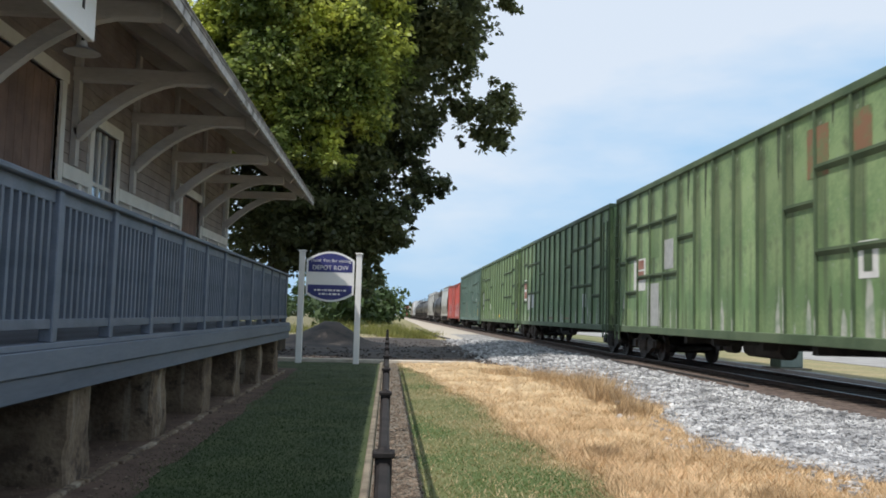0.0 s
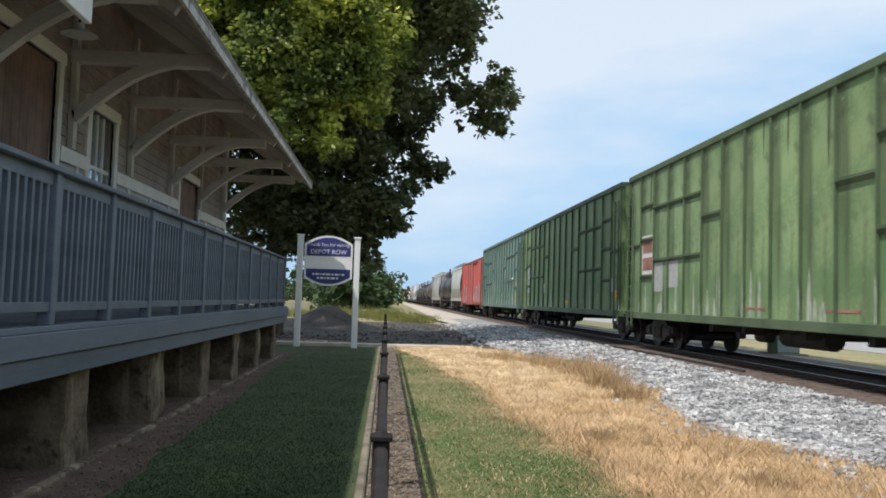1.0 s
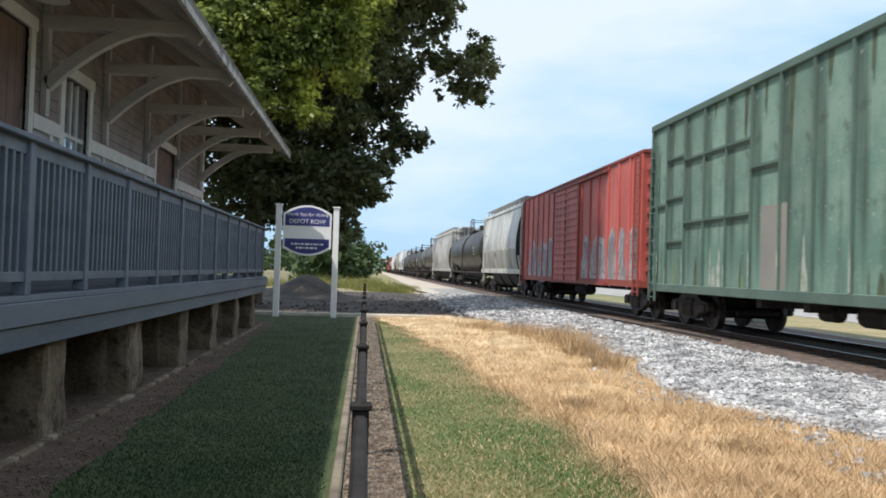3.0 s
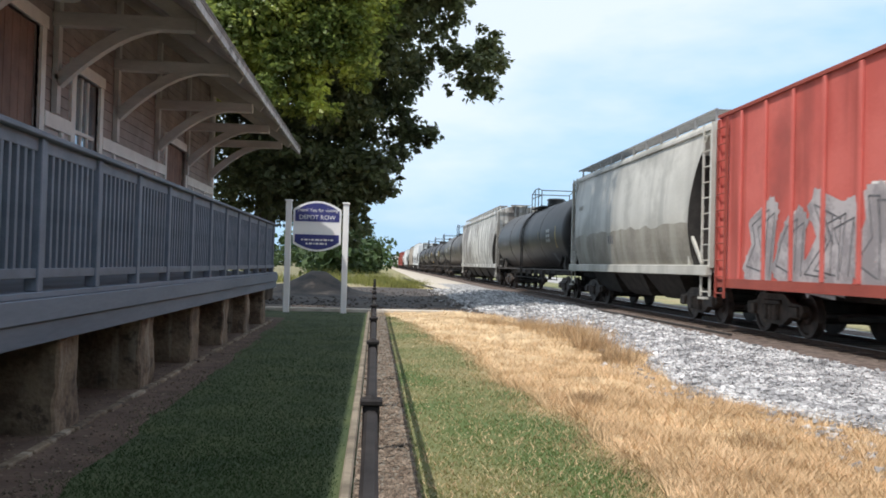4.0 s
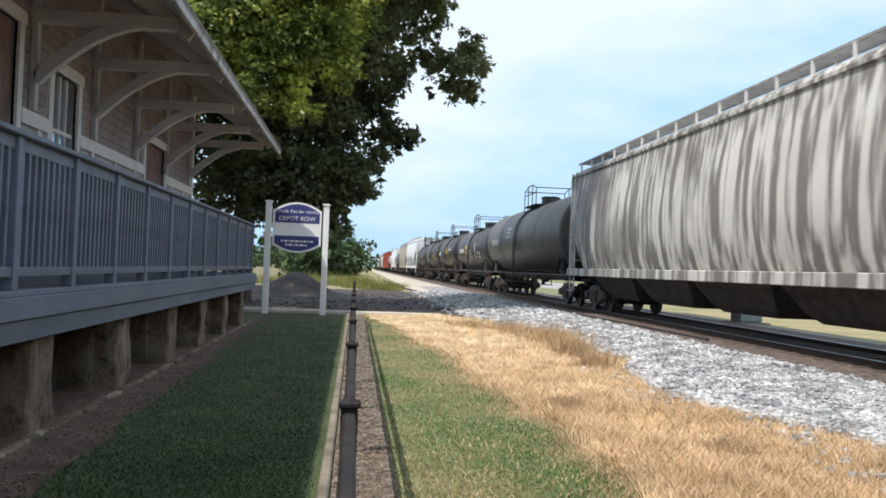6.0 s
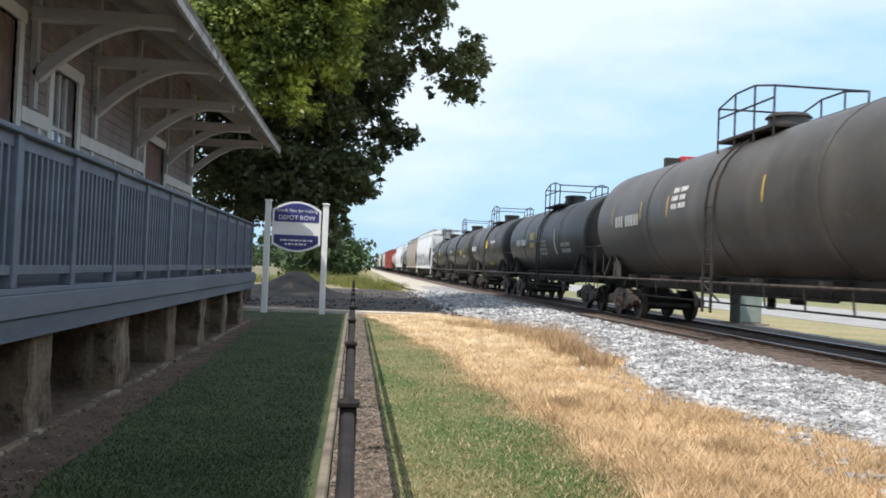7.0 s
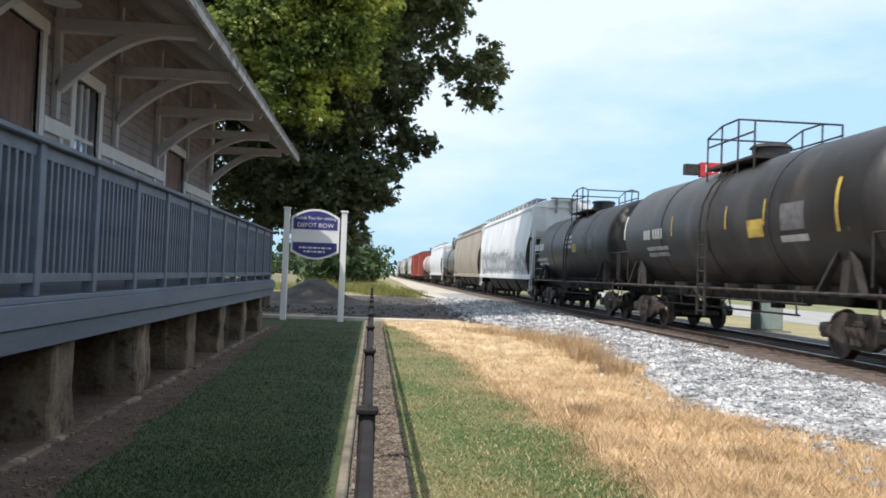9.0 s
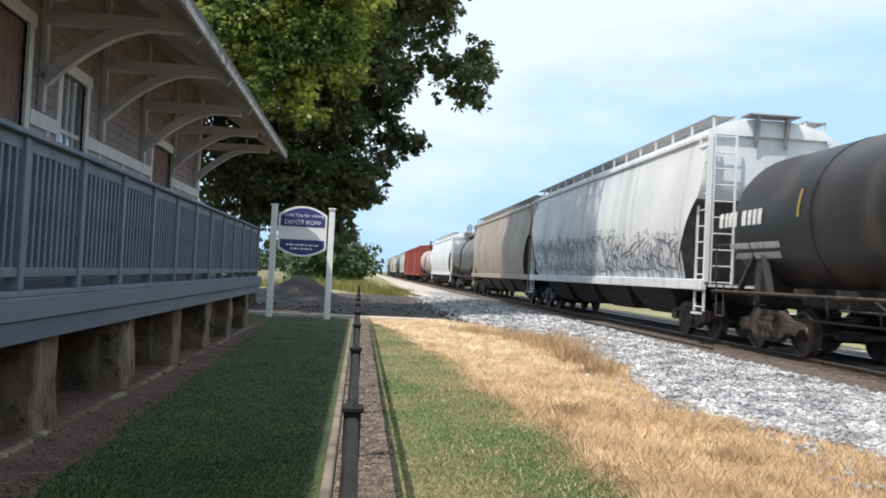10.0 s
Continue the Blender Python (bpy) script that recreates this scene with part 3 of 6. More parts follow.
# ---------------------------------------------------------------- fence
fence = thing("metal_fence", "low black steel fence with two rails and capped square posts", "fence")
FENCE_TOP = .92
part("rail", boxed(-.018, .018, -2, 20.4, FENCE_TOP - .05, FENCE_TOP, bevel=.008), M_BLACK, fence)
part("rail", boxed(-.016, .016, -2, 20.4, FENCE_TOP - .21, FENCE_TOP - .17, bevel=.006), M_BLACK, fence)
bm = boxed(-.024, .024, -.024, .024, 0, FENCE_TOP + .012, bevel=.005)
post_me = finish("post", bm, M_BLACK)
bm = bmesh.new()
box(bm, -.031, .031, -.031, .031, FENCE_TOP + .012, FENCE_TOP + .03, .004)
rod(bm, (0, 0, FENCE_TOP + .03), (0, 0, FENCE_TOP + .042), .026, .006, 8)
cap_me = finish("cap", bm, M_BLACK)
for i in range(-2, 11):
    o = new("post", post_me)
    o.parent, o.location = fence, (0, 2.4 + 1.8 * i, 0)
    c = new("cap", cap_me)
    c.parent, c.location = fence, (0, 2.4 + 1.8 * i, 0)

# ---------------------------------------------------------------- sign
SIGN_Y = 22.4
sign = thing("welcome_sign", "white and navy painted sign board between two white posts", "sign")
for x, h in ((-2.29, 2.90), (-.80, 2.86)):
    p = part("post", boxed(x - .075, x + .075, SIGN_Y - .075, SIGN_Y + .075, -.2, h, bevel=.008), M_SIGN, sign)
    part("cap", boxed(x - .1, x + .1, SIGN_Y - .1, SIGN_Y + .1, h, h + .04, bevel=.01), M_SIGN, p)


def arched(x0, x1, z0, z1, rise_top, rise_bottom, n=12):
    xm, hw = (x0 + x1) / 2, (x1 - x0) / 2
    top = [(x0 + (x1 - x0) * i / n, z1 + rise_top * (1 - (abs(x0 + (x1 - x0) * i / n - xm) / hw) ** 2)) for i in range(n + 1)]
    bot = [(x, z0 - rise_bottom * (1 - (abs(x - xm) / hw) ** 2)) for x, _ in top]
    return top + bot[::-1]


part("board", prism(bmesh.new(), arched(-2.17, -.92, 1.80, 2.70, .22, .2), SIGN_Y - .03, SIGN_Y + .03), M_SIGN, sign)
part("navy_panel", prism(bmesh.new(), arched(-2.12, -.97, 2.38, 2.66, .21, 0), SIGN_Y - .036, SIGN_Y - .031), M_NAVY, sign)
part("navy_panel", prism(bmesh.new(), arched(-2.12, -.97, 1.84, 2.04, 0, .19), SIGN_Y - .036, SIGN_Y - .031), M_NAVY, sign)


def lettering(words, x, z, size, parent):
    cu = bpy.data.curves.new("lettering", "FONT")
    cu.body, cu.size, cu.align_x, cu.extrude = words, size, "CENTER", .003
    o = new("lettering", cu)
    cu.materials.append(M_SIGN)
    o.parent = parent
    o.matrix_basis = pose(x, SIGN_Y - .04, z, 90, 0, 0)
    return o


for r in range(2):
    x = -1.95 + .12 * r
    k = 0
    while x < -1.15 - .12 * r:
        w = (.05, .09, .03, .07, .11)[k % 5]
        part("lettering_bar", boxed(x, x + w, SIGN_Y - .040, SIGN_Y - .037, 1.88 - r * .10, 1.925 - r * .10), M_SIGN, sign)
        x += w + .03
        k += 1
lettering("DEPOT ROW", -1.545, 2.44, .16, sign)
lettering("Thank You for visiting", -1.545, 2.64, .12, sign)

# ---------------------------------------------------------------- track
TRACK_X, RAIL_Z = 9.02, 0.13
CAR_LIFT = 0.11


def bed_z(x, y):
    d = abs(x - TRACK_X)
    if d < 1.6:
        return .008
    side = 4.9 if x < TRACK_X else 3.0
    edge = .35 * noise.noise(Vector((y * .35, 3, 0))) + .2 * noise.noise(Vector((y * 1.3, 7, 0)))
    f = (d - 1.6) / (side + edge - 1.6)
    return (.03 - .02 * max(0, f - .55)) if f < .92 else .021 - (f - .92) * 1.2


bm = sheet(bmesh.new(), 3.5, 12.6, -30, 60, 52, 260, bed_z)
solid("ballast_bed", bm, M_BALLAST, "bed of pale crushed stone under the rails", "ballast", "structure", smooth=True)
bm = sheet(bmesh.new(), 6.9, 11.4, 60, 1500, 4, 12, lambda x, y: .03)
solid("ballast_bed", bm, M_BALLAST, "bed of pale crushed stone running to the horizon", "ballast", "structure")
bm = sheet(bmesh.new(), 6.62, 11.4, -30, 400, 8, 200, lambda x, y: .040 + .008 * noise.noise(Vector((x * 3, y * 2, 0))))
solid("stained_ballast", bm, M_RUSTBED, "rust-stained crushed stone between and beside the rails", "ballast", "structure")
track = thing("railway_track", "railway track with rusty rails on dark timber ties", "track", kind="structure")
for x in (TRACK_X - .752, TRACK_X + .752):
    r = part("rail", prism(bmesh.new(), [(x - .075, RAIL_Z - .175), (x + .075, RAIL_Z - .175), (x + .075, RAIL_Z - .16), (x + .012, RAIL_Z - .145), (x + .012, RAIL_Z - .04),
                                         (x + .036, RAIL_Z - .03), (x + .036, RAIL_Z - .004), (x - .036, RAIL_Z - .004), (x - .036, RAIL_Z - .03), (x - .012, RAIL_Z - .04),
                                         (x - .012, RAIL_Z - .145), (x - .075, RAIL_Z - .16)], -40, 1500), M_STEEL, track)
    part("rail_head", boxed(x - .03, x + .03, -40, 1500, RAIL_Z - .004, RAIL_Z), M_SHINE, r)
tie_me = finish("tie", boxed(-1.3, 1.3, -.115, .115, -.19, 0, bevel=.015), M_TIE)
for i in range(150):
    o = new("tie", tie_me)
    o.parent = track
    o.location = (TRACK_X + random.uniform(-.05, .05), -4 + i * .53, .056)
    o.rotation_euler = (0, 0, random.uniform(-.015, .015))

# an old spur rail that swings away beside the service road
bm = bmesh.new()
SPUR = [(7.35, 17), (7.2, 22), (6.9, 27.8), (6.5, 31.5), (5.8, 35), (4.8, 38.4), (3.6, 43.5), (2.9, 54), (2.7, 80)]
for (xa, ya), (xb, yb) in zip(SPUR, SPUR[1:]):
    beam(bm, (xa, ya, .025), (xb, yb, .025), .08, .12)
solid("spur_rail", bm, M_UNDER, "old rusty spur rail curving away from the main line", "rail")

# bare soil and a low edging along the porch
bm = bmesh.new()
rows = []
for j in range(90):
    y = -4 + j * .27
    e = -1.62 - .022 * max(y, 0) + .2 * noise.noise(Vector((y * .6, 1, 0))) + .08 * noise.noise(Vector((y * 2.4, 4, 0)))
    rows.append([bm.verts.new((x, y, z)) for x, z in ((-4.0, .012), (-2.3, .012), (e, .004))])
for a, b in zip(rows, rows[1:]):
    for i in range(2):
        bm.faces.new((a[i], a[i + 1], b[i + 1], b[i]))
solid("soil_strip", bm, M_SOIL, "bare reddish brown soil beside the porch piers", "ground", "structure")
bm = bmesh.new()
y = 3.0
while y < 19:
    j = .012 * math.sin(y * 7)
    box(bm, -2.27 + j, -2.20 + j, y, y + .38, -.05, .035, .008)
    y += .40
solid("edging", bm, M_PIER, "low brick edging along the soil strip", "edging", "structure")

# board that hangs below the eave, facing the rails
board = thing("hanging_sign", "white painted board hanging below the eave beside the rails", "sign")
part("panel", boxed(-2.55, -2.49, 4.4, 7.02, 3.5, 4.05, bevel=.006), M_SIGN, board)
for k in range(9):
    part("lettering_bar", boxed(-2.488, -2.484, 4.7 + k * .25, 4.7 + k * .25 + (.05 if k % 3 else .09), 3.68, 3.92), M_UNDER, board)
for y in (4.8, 6.6):
    part("hanger", rod(bmesh.new(), (-2.52, y, 4.05), (-2.52, y, soffit_z(-2.52)), .012, seg=6), M_BLACK, board)

# across the rails: field cabinet, lane, tall red shop sign
cab = thing("utility_cabinet", "grey-green steel utility cabinet on a concrete pad", "cabinet")
part("body", boxed(11.55, 12.25, 24.4, 25.1, .06, .98, bevel=.03), M_GREENBOX, cab)
part("lid", boxed(11.5, 12.3, 24.35, 25.15, .982, 1.05, bevel=.02), M_GREENBOX, cab)
part("pad", boxed(11.4, 12.4, 24.2, 25.3, -.05, .058), M_CONC, cab)
bm = boxed(16.2, 26.0, -40, 400, -.1, .02)
solid("lane", bm, M_LANE, "pale concrete lane across the rails", "road", "structure")
pylon = thing("shop_sign", "tall shop sign with a red cabinet and a grey panel", "sign")
part("pole", rod(bmesh.new(), (24.6, 60, -.1), (24.6, 60, 9.2), .2, seg=12), M_BLACK, pylon)
part("red_panel", boxed(23.45, 27.0, 59.7, 60.3, 9.2, 10.25, bevel=.04), M_REDSIGN, pylon)
part("grey_panel", boxed(22.3, 23.4, 59.75, 60.25, 9.3, 10.1, bevel=.04), M_UNDER, pylon)
for k, (w, h0) in enumerate(((.16, .55), (.14, .35), (.3, .35), (.3, .35), (.3, .35), (.14, .5))):
    part("lettering_bar", boxed(23.8 + k * .48, 23.8 + k * .48 + w, 59.68, 59.698, 9.5, 9.5 + h0), M_SIGN, pylon)


# ---------------------------------------------------------------- loose stones and grass
def blades(count, place_at, height, width, seed, lean=.35):
    rng = np.random.default_rng(seed)
    xy = place_at(rng, count)
    n = len(xy)
    a = rng.uniform(0, 2 * np.pi, n)
    h = height * rng.uniform(.5, 1.35, n)
    if xy.shape[1] > 3:
        h *= xy[:, 3]
    w = width * rng.uniform(.6, 1.3, n)
    side = np.stack([np.cos(a), np.sin(a), 0 * a], 1) * w[:, None]
    b = rng.uniform(0, 2 * np.pi, n)
    tip = np.stack([np.cos(b) * lean * h, np.sin(b) * lean * h, h], 1) * rng.uniform(.6, 1.3, (n, 1))
    root = xy[:, :3]
    pts = np.stack([root - side, root + side, root + tip], 1).reshape(-1, 3)
    me = bpy.data.meshes.new("blades")
    me.from_pydata(pts.tolist(), [], np.arange(3 * n).reshape(-1, 3).tolist())
    return me


def straw_edge(y):
    return 1.92 - .0031 * y * y + .14 * np.clip((6.5 - y) / 2.5, 0, 1) + .09 * np.sin(y * 1.1) + .06 * np.sin(y * 3.7)


def stone_edge(y):
    return 3.9 + .3 * np.clip((9 - y) / 2, 0, 1) - .5 * np.exp(-((y - 9.5) / 1.2) ** 2) + .3 * np.exp(-((y - 15) / 4) ** 2) + .15 * np.sin(y * 2.1) - .6 * np.clip((y - 19) / 4, 0, 1)


def near_y(rng, n, y0=3.4, y1=23.0):
    """Denser towards the camera."""
    return 1 / (1 / y1 + (1 / y0 - 1 / y1) * rng.uniform(0, 1, n))


def on_lawn(rng, n):
    y = near_y(rng, n)
    left = -1.62 - .022 * y - .06 + .25 * np.sin(y * 1.9) * np.sin(y * .7) * .5
    x = left - .12 * np.abs(rng.normal(size=n)) + (-.18 - left) * rng.uniform(0, 1, n) ** .85
    return np.stack([x, y, 0 * x], 1)


def on_sunlit_lawn(rng, n):
    y = near_y(rng, n)
    x = .28 + (straw_edge(y) - .2) * rng.uniform(0, 1, n) ** .9
    return np.stack([x, y, 0 * x], 1)


def mat_z(x, y):
    """Lumps of the matted dry grass."""
    f = np.sin(2.3 * x + 1.4 * np.sin(1.1 * y)) * np.sin(1.9 * y + .8 * np.sin(2.1 * x)) + .6 * np.sin(5.3 * x + 2 * np.sin(2.7 * y)) * np.sin(4.6 * y + x)
    w = np.clip((x - straw_edge(y)) / .5, 0, 1) * np.clip((stone_edge(y) - x) / .5, 0, 1)
    return .012 + .055 * w * np.clip(f + .5, 0, 2)


def on_verge(rng, n):
    y = near_y(rng, n)
    e = straw_edge(y)
    x = e - .08 + (stone_edge(y) + .18 - e) * rng.uniform(0, 1, n)
    k = .55 + .6 * (np.sin(x * 3.1 + 1.3 * np.sin(y * 1.7)) * np.sin(y * 2.3 + x) * .5 + .5)
    return np.stack([x, y, mat_z(x, y) - .008, k], 1)


def tufts(spots):
    def at(rng, n):
        i = rng.integers(0, len(spots), n)
        s = np.array(spots)[i]
        x = s[:, 0] + s[:, 2] * rng.normal(size=n) * .5
        y = s[:, 1] + s[:, 2] * rng.normal(size=n) * .6
        return np.stack([x, y, 0 * x, s[:, 3] * rng.uniform(.6, 1.1, n)], 1)
    return at


def strewn(name, me, material, label, category):
    me.materials.append(material)
    return tagged(new(name, me), label, category, kind="stuff")


bm = bmesh.new()
mat_rows = []
for j in range(170):
    y = 3.2 + 20 * (j / 169) ** 1.35
    a, b = straw_edge(y) + .05, stone_edge(y) - .05
    mat_rows.append([bm.verts.new((a + (b - a) * i / 24, y, mat_z(a + (b - a) * i / 24, y) - .008)) for i in range(25)])
for r0, r1 in zip(mat_rows, mat_rows[1:]):
    for i in range(24):
        bm.faces.new((r0[i], r0[i + 1], r1[i + 1], r1[i]))
solid("dry_grass_mat", bm, M_STRAW_MAT, "lumpy matted dead grass between lawn and ballast", "grass", "structure", smooth=True)
strewn("lawn_grass", blades(52000, on_lawn, .017, .004, 21, .8), M_GRASS, "short mown green lawn grass beside the porch", "grass")
strewn("lawn_grass", blades(40000, on_sunlit_lawn, .020, .004, 25, .9), M_SUN_DRYLAWN, "short yellow-green lawn grass beside the fence", "grass")
strewn("dry_grass", blades(90000, on_verge, .085, .0045, 22, .9), M_STRAW, "matted dry straw-coloured grass beside the ballast", "grass")
def at_seam(rng, n):
    y = near_y(rng, n)
    x = straw_edge(y) - .08 + rng.normal(size=n) * .16
    return np.stack([x, y, 0 * x], 1)


strewn("seam_grass", blades(11000, at_seam, .034, .004, 27, .8), M_STRAW_DK, "brown dying grass between lawn and dry verge", "grass")
strewn("dead_blades", blades(9000, on_sunlit_lawn, .025, .004, 28, .9), M_STRAW, "dead straw blades scattered through the lawn", "grass")
strewn("dry_tufts", blades(9000, tufts([(3.7, 15.5, .55, 1), (3.5, 13.4, .4, 1), (3.4, 17.3, .5, .9), (3.45, 11.6, .25, .8), (3.2, 7.6, .3, .3), (2.9, 6.3, .2, .25),
                                        (2.1, 8.2, .2, .35), (3.9, 5.6, .3, .35), (2.6, 19.5, .5, .6), (3.9, 16.4, .5, .8), (3.0, 18.2, .5, .6)]), .36, .006, 23, .6),
       M_STRAW_DK, "taller tufts of brown dead grass at the foot of the ballast", "grass")
strewn("weeds", blades(9000, tufts([(.6, 50, 1.2, .8), (1.6, 48, 1, .7), (-.5, 56, 2, 1.2), (2.2, 56, 1.2, .8), (-3, 62, 3, 1.6), (.2, 66, 1.5, 1.4), (-7, 55, 3, 1.2), (-11, 60, 4, 1.5)]), .42, .02, 24, .5),
       M_WEED, "yellow-green weeds past the shaded earth", "weeds")


def litter(count, x0, x1, y0, y1, r0, r1, seed):
    """Small broken bits lying about."""
    rng = np.random.default_rng(seed)
    y = near_y(rng, count, y0, y1)
    x = rng.uniform(x0, x1, count)
    r = rng.uniform(r0, r1, count)
    corner = np.array([(1, 0, 0), (0, 1, 0), (-1, 0, 0), (0, -1, 0), (0, 0, .7), (0, 0, -.7)], float)
    p = corner[None] * rng.uniform(.6, 1.3, (count, 6, 3)) * r[:, None, None]
    p = p + np.stack([x, y, .014 + 0 * x], 1)[:, None]
    tris = np.array([(0, 1, 4), (1, 2, 4), (2, 3, 4), (3, 0, 4), (1, 0, 5), (2, 1, 5), (3, 2, 5), (0, 3, 5)])
    me = bpy.data.meshes.new("litter")
    me.from_pydata(p.reshape(-1, 3).tolist(), [], (tris[None] + 6 * np.arange(count)[:, None, None]).reshape(-1, 3).tolist())
    return me


strewn("gravel_litter", litter(5200, -.08, .3, 3.4, 22.8, .006, .022, 41), M_LITTER, "brown gravel and leaf litter under the fence", "gravel")
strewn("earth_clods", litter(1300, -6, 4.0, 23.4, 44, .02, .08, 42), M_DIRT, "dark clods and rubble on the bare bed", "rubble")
strewn("soil_crumbs", litter(1800, -2.9, -1.8, 4.6, 19, .005, .016, 43), M_LITTER, "crumbs of soil and stone beside the porch piers", "rubble")


def stones(count, seed):
    rng = np.random.default_rng(seed)
    y = near_y(rng, count, 4.6, 45)
    e = stone_edge(np.minimum(y, 23.5))
    x = e - .1 + (6.68 + .22 * rng.uniform(0, 1, count) ** 3 - e) * rng.uniform(0, 1, count)
    stray = rng.uniform(0, 1, count) < .008
    x = np.where(stray, e - rng.uniform(0, .8, count), x)
    z = np.where(x > e, .025 + .02 * np.clip((x - e) / 2, 0, 1), .01) + rng.uniform(-.02, .045, count)
    r = rng.uniform(.015, .038, count) * np.clip(y / 14, 1, 1.8)
    corner = np.array([(a, b, c) for a in (-1, 1) for b in (-1, 1) for c in (-1, 1)], float)
    p = corner[None] * rng.uniform(.45, 1.15, (count, 8, 3)) * r[:, None, None] * np.array([1, 1, .75])
    t = rng.uniform(0, np.pi, count)
    tl = rng.uniform(-.6, .6, count)
    ct, st, cl, sl = np.cos(t)[:, None], np.sin(t)[:, None], np.cos(tl)[:, None], np.sin(tl)[:, None]
    py, pz = p[..., 1] * cl - p[..., 2] * sl, p[..., 1] * sl + p[..., 2] * cl
    px, py = p[..., 0] * ct - py * st, p[..., 0] * st + py * ct
    p = np.stack([px, py, pz], -1) + np.stack([x, y, z], 1)[:, None]
    quads = np.array([(0, 1, 3, 2), (4, 6, 7, 5), (0, 4, 5, 1), (2, 3, 7, 6), (0, 2, 6, 4), (1, 5, 7, 3)])
    f = (quads[None] + 8 * np.arange(count)[:, None, None]).reshape(-1, 4)
    me = bpy.data.meshes.new("stones")
    me.from_pydata(p.reshape(-1, 3).tolist(), [], f.tolist())
    return me


strewn("ballast_stones", stones(70000, 31), M_STONE, "pale grey crushed stone ballast", "gravel")

# enamel porch lamps, unlit by day
for y in (8.15,):
    lamp = thing("porch_lamp", "unlit shallow grey enamel dish lamp below the porch roof", "lamp")
    part("stem", rod(bmesh.new(), (-3.0, y, 3.84), (-3.0, y, soffit_z(-3.0)), .015, seg=8), M_BLACK, lamp)
    bm = bmesh.new()
    rod(bm, (-3.0, y, 3.74), (-3.0, y, 3.79), .17, .07, 20)
    rod(bm, (-3.0, y, 3.79), (-3.0, y, 3.85), .05, .04, 14)
    part("shade", bm, M_BEAM, lamp)


# ---------------------------------------------------------------- rolling stock
SPEED = 21.97
MOVING = []


def wheel_mesh():
    bm = bmesh.new()
    n = 24
    prof = [(-.065, .12), (-.07, .36), (-.07, .46), (-.045, .46), (-.04, .435), (.065, .42), (.065, .36), (.03, .33), (.03, .16), (.075, .14), (.075, .0)]
    rings = [[bm.verts.new((x, r * math.cos(2 * math.pi * i / n), r * math.sin(2 * math.pi * i / n))) for i in range(n)] for x, r in prof[:-1]]
    for a, b in zip(rings, rings[1:]):
        for i in range(n):
            bm.faces.new((a[i], a[(i + 1) % n], b[(i + 1) % n], b[i]))
    bm.faces.new(rings[0])
    bm.faces.new(rings[-1])
    return finish("wheel", bm, M_WHEEL)


WHEEL = wheel_mesh()


def sideframe_mesh():
    bm = bmesh.new()
    top = [(-1.2, .50), (-1.15, .62), (-.75, .66), (-.45, .82), (.45, .82), (.75, .66), (1.15, .62), (1.2, .50)]
    bot = [(1.05, .36), (.72, .40), (.40, .22), (-.40, .22), (-.72, .40), (-1.05, .36)]
    outer = top + bot
    slab(bm, outer, -.07, .07)
    # journal boxes, spring pocket and the dark window recesses
    for y in (-.89, .89):
        box(bm, -.13, .13, y - .16, y + .16, .38, .60, .02)
    for k in (-.18, 0, .18):
        rod(bm, (-.10, k, .30), (-.10, k, .60), .075, seg=8)
        rod(bm, (.10, k, .30), (.10, k, .60), .075, seg=8)
    box(bm, -.12, .12, -.34, .34, .60, .70, .02)
    return finish("side_frame", bm, M_TRUCK)


SIDEFRAME = sideframe_mesh()
BOLSTER = finish("bolster", boxed(-.95, .95, -.2, .2, .5, .74, bevel=.03), M_UNDER)
AXLE = finish("axle", rod(bmesh.new(), (-.72, 0, 0), (.72, 0, 0), .085, seg=10), M_WHEEL)


def child(name, me, parent, loc):
    o = new(name, me)
    o.parent, o.location = parent, loc
    return o


def running_gear(car, half, inset=1.9, near_inset=None):
    """Two trucks, couplers and air hoses."""
    for s in (-1, 1):
        y = s * (half - (near_inset if near_inset and s < 0 else inset))
        t = part("truck", boxed(-.3, .3, y - .3, y + .3, .70, 1.05), M_UNDER, car, "grimy four-wheel truck with cast side frames")
        t.location = (0, 0, -CAR_LIFT)
        child("bolster", BOLSTER, t, (0, y, 0))
        for x in (-.98, .98):
            child("side_frame", SIDEFRAME, t, (x, y, 0))
        for dy in (-.89, .89):
            child("axle", AXLE, t, (0, y + dy, .42))
            for x in (-.752, .752):
                o = child("wheel", WHEEL, t, (x, y + dy, .422))
                if x < 0:
                    o.rotation_euler = (0, 0, math.pi)
        bm = bmesh.new()
        # added solid block fills the dark space between the wheels
        box(bm, -.62, .62, y - .52, y + .52, .26, .68, .03)
        for dy in (-.52, .52):
            box(bm, -.86, .86, y + dy * 1.2 - .06, y + dy * 1.2 + .06, .30, .48, .02)
            rod(bm, (-.5, y + dy * 2.9, .42), (.5, y + dy * 2.9, .42), .06, seg=6)
        part("brake_rigging", bm, M_UNDER, t)
        bm = bmesh.new()
        box(bm, -.14, .14, min(y, s * (half + .25)), max(y, s * (half + .25)), .72, .95, .02)
        box(bm, -.13, .13, min(s * (half + .2), s * (half + .56)), max(s * (half + .2), s * (half + .56)), .72, 1.0, .04)
        part("coupler", bm, M_UNDER, car)
        bm = bmesh.new()
        pts = [(-.35, s * half, .8), (-.37, s * (half + .25), .45), (-.3, s * (half + .5), .5)]
        for p, q in zip(pts, pts[1:]):
            rod(bm, p, q, .03, seg=6)
        part("air_hose", bm, M_UNDER, car)


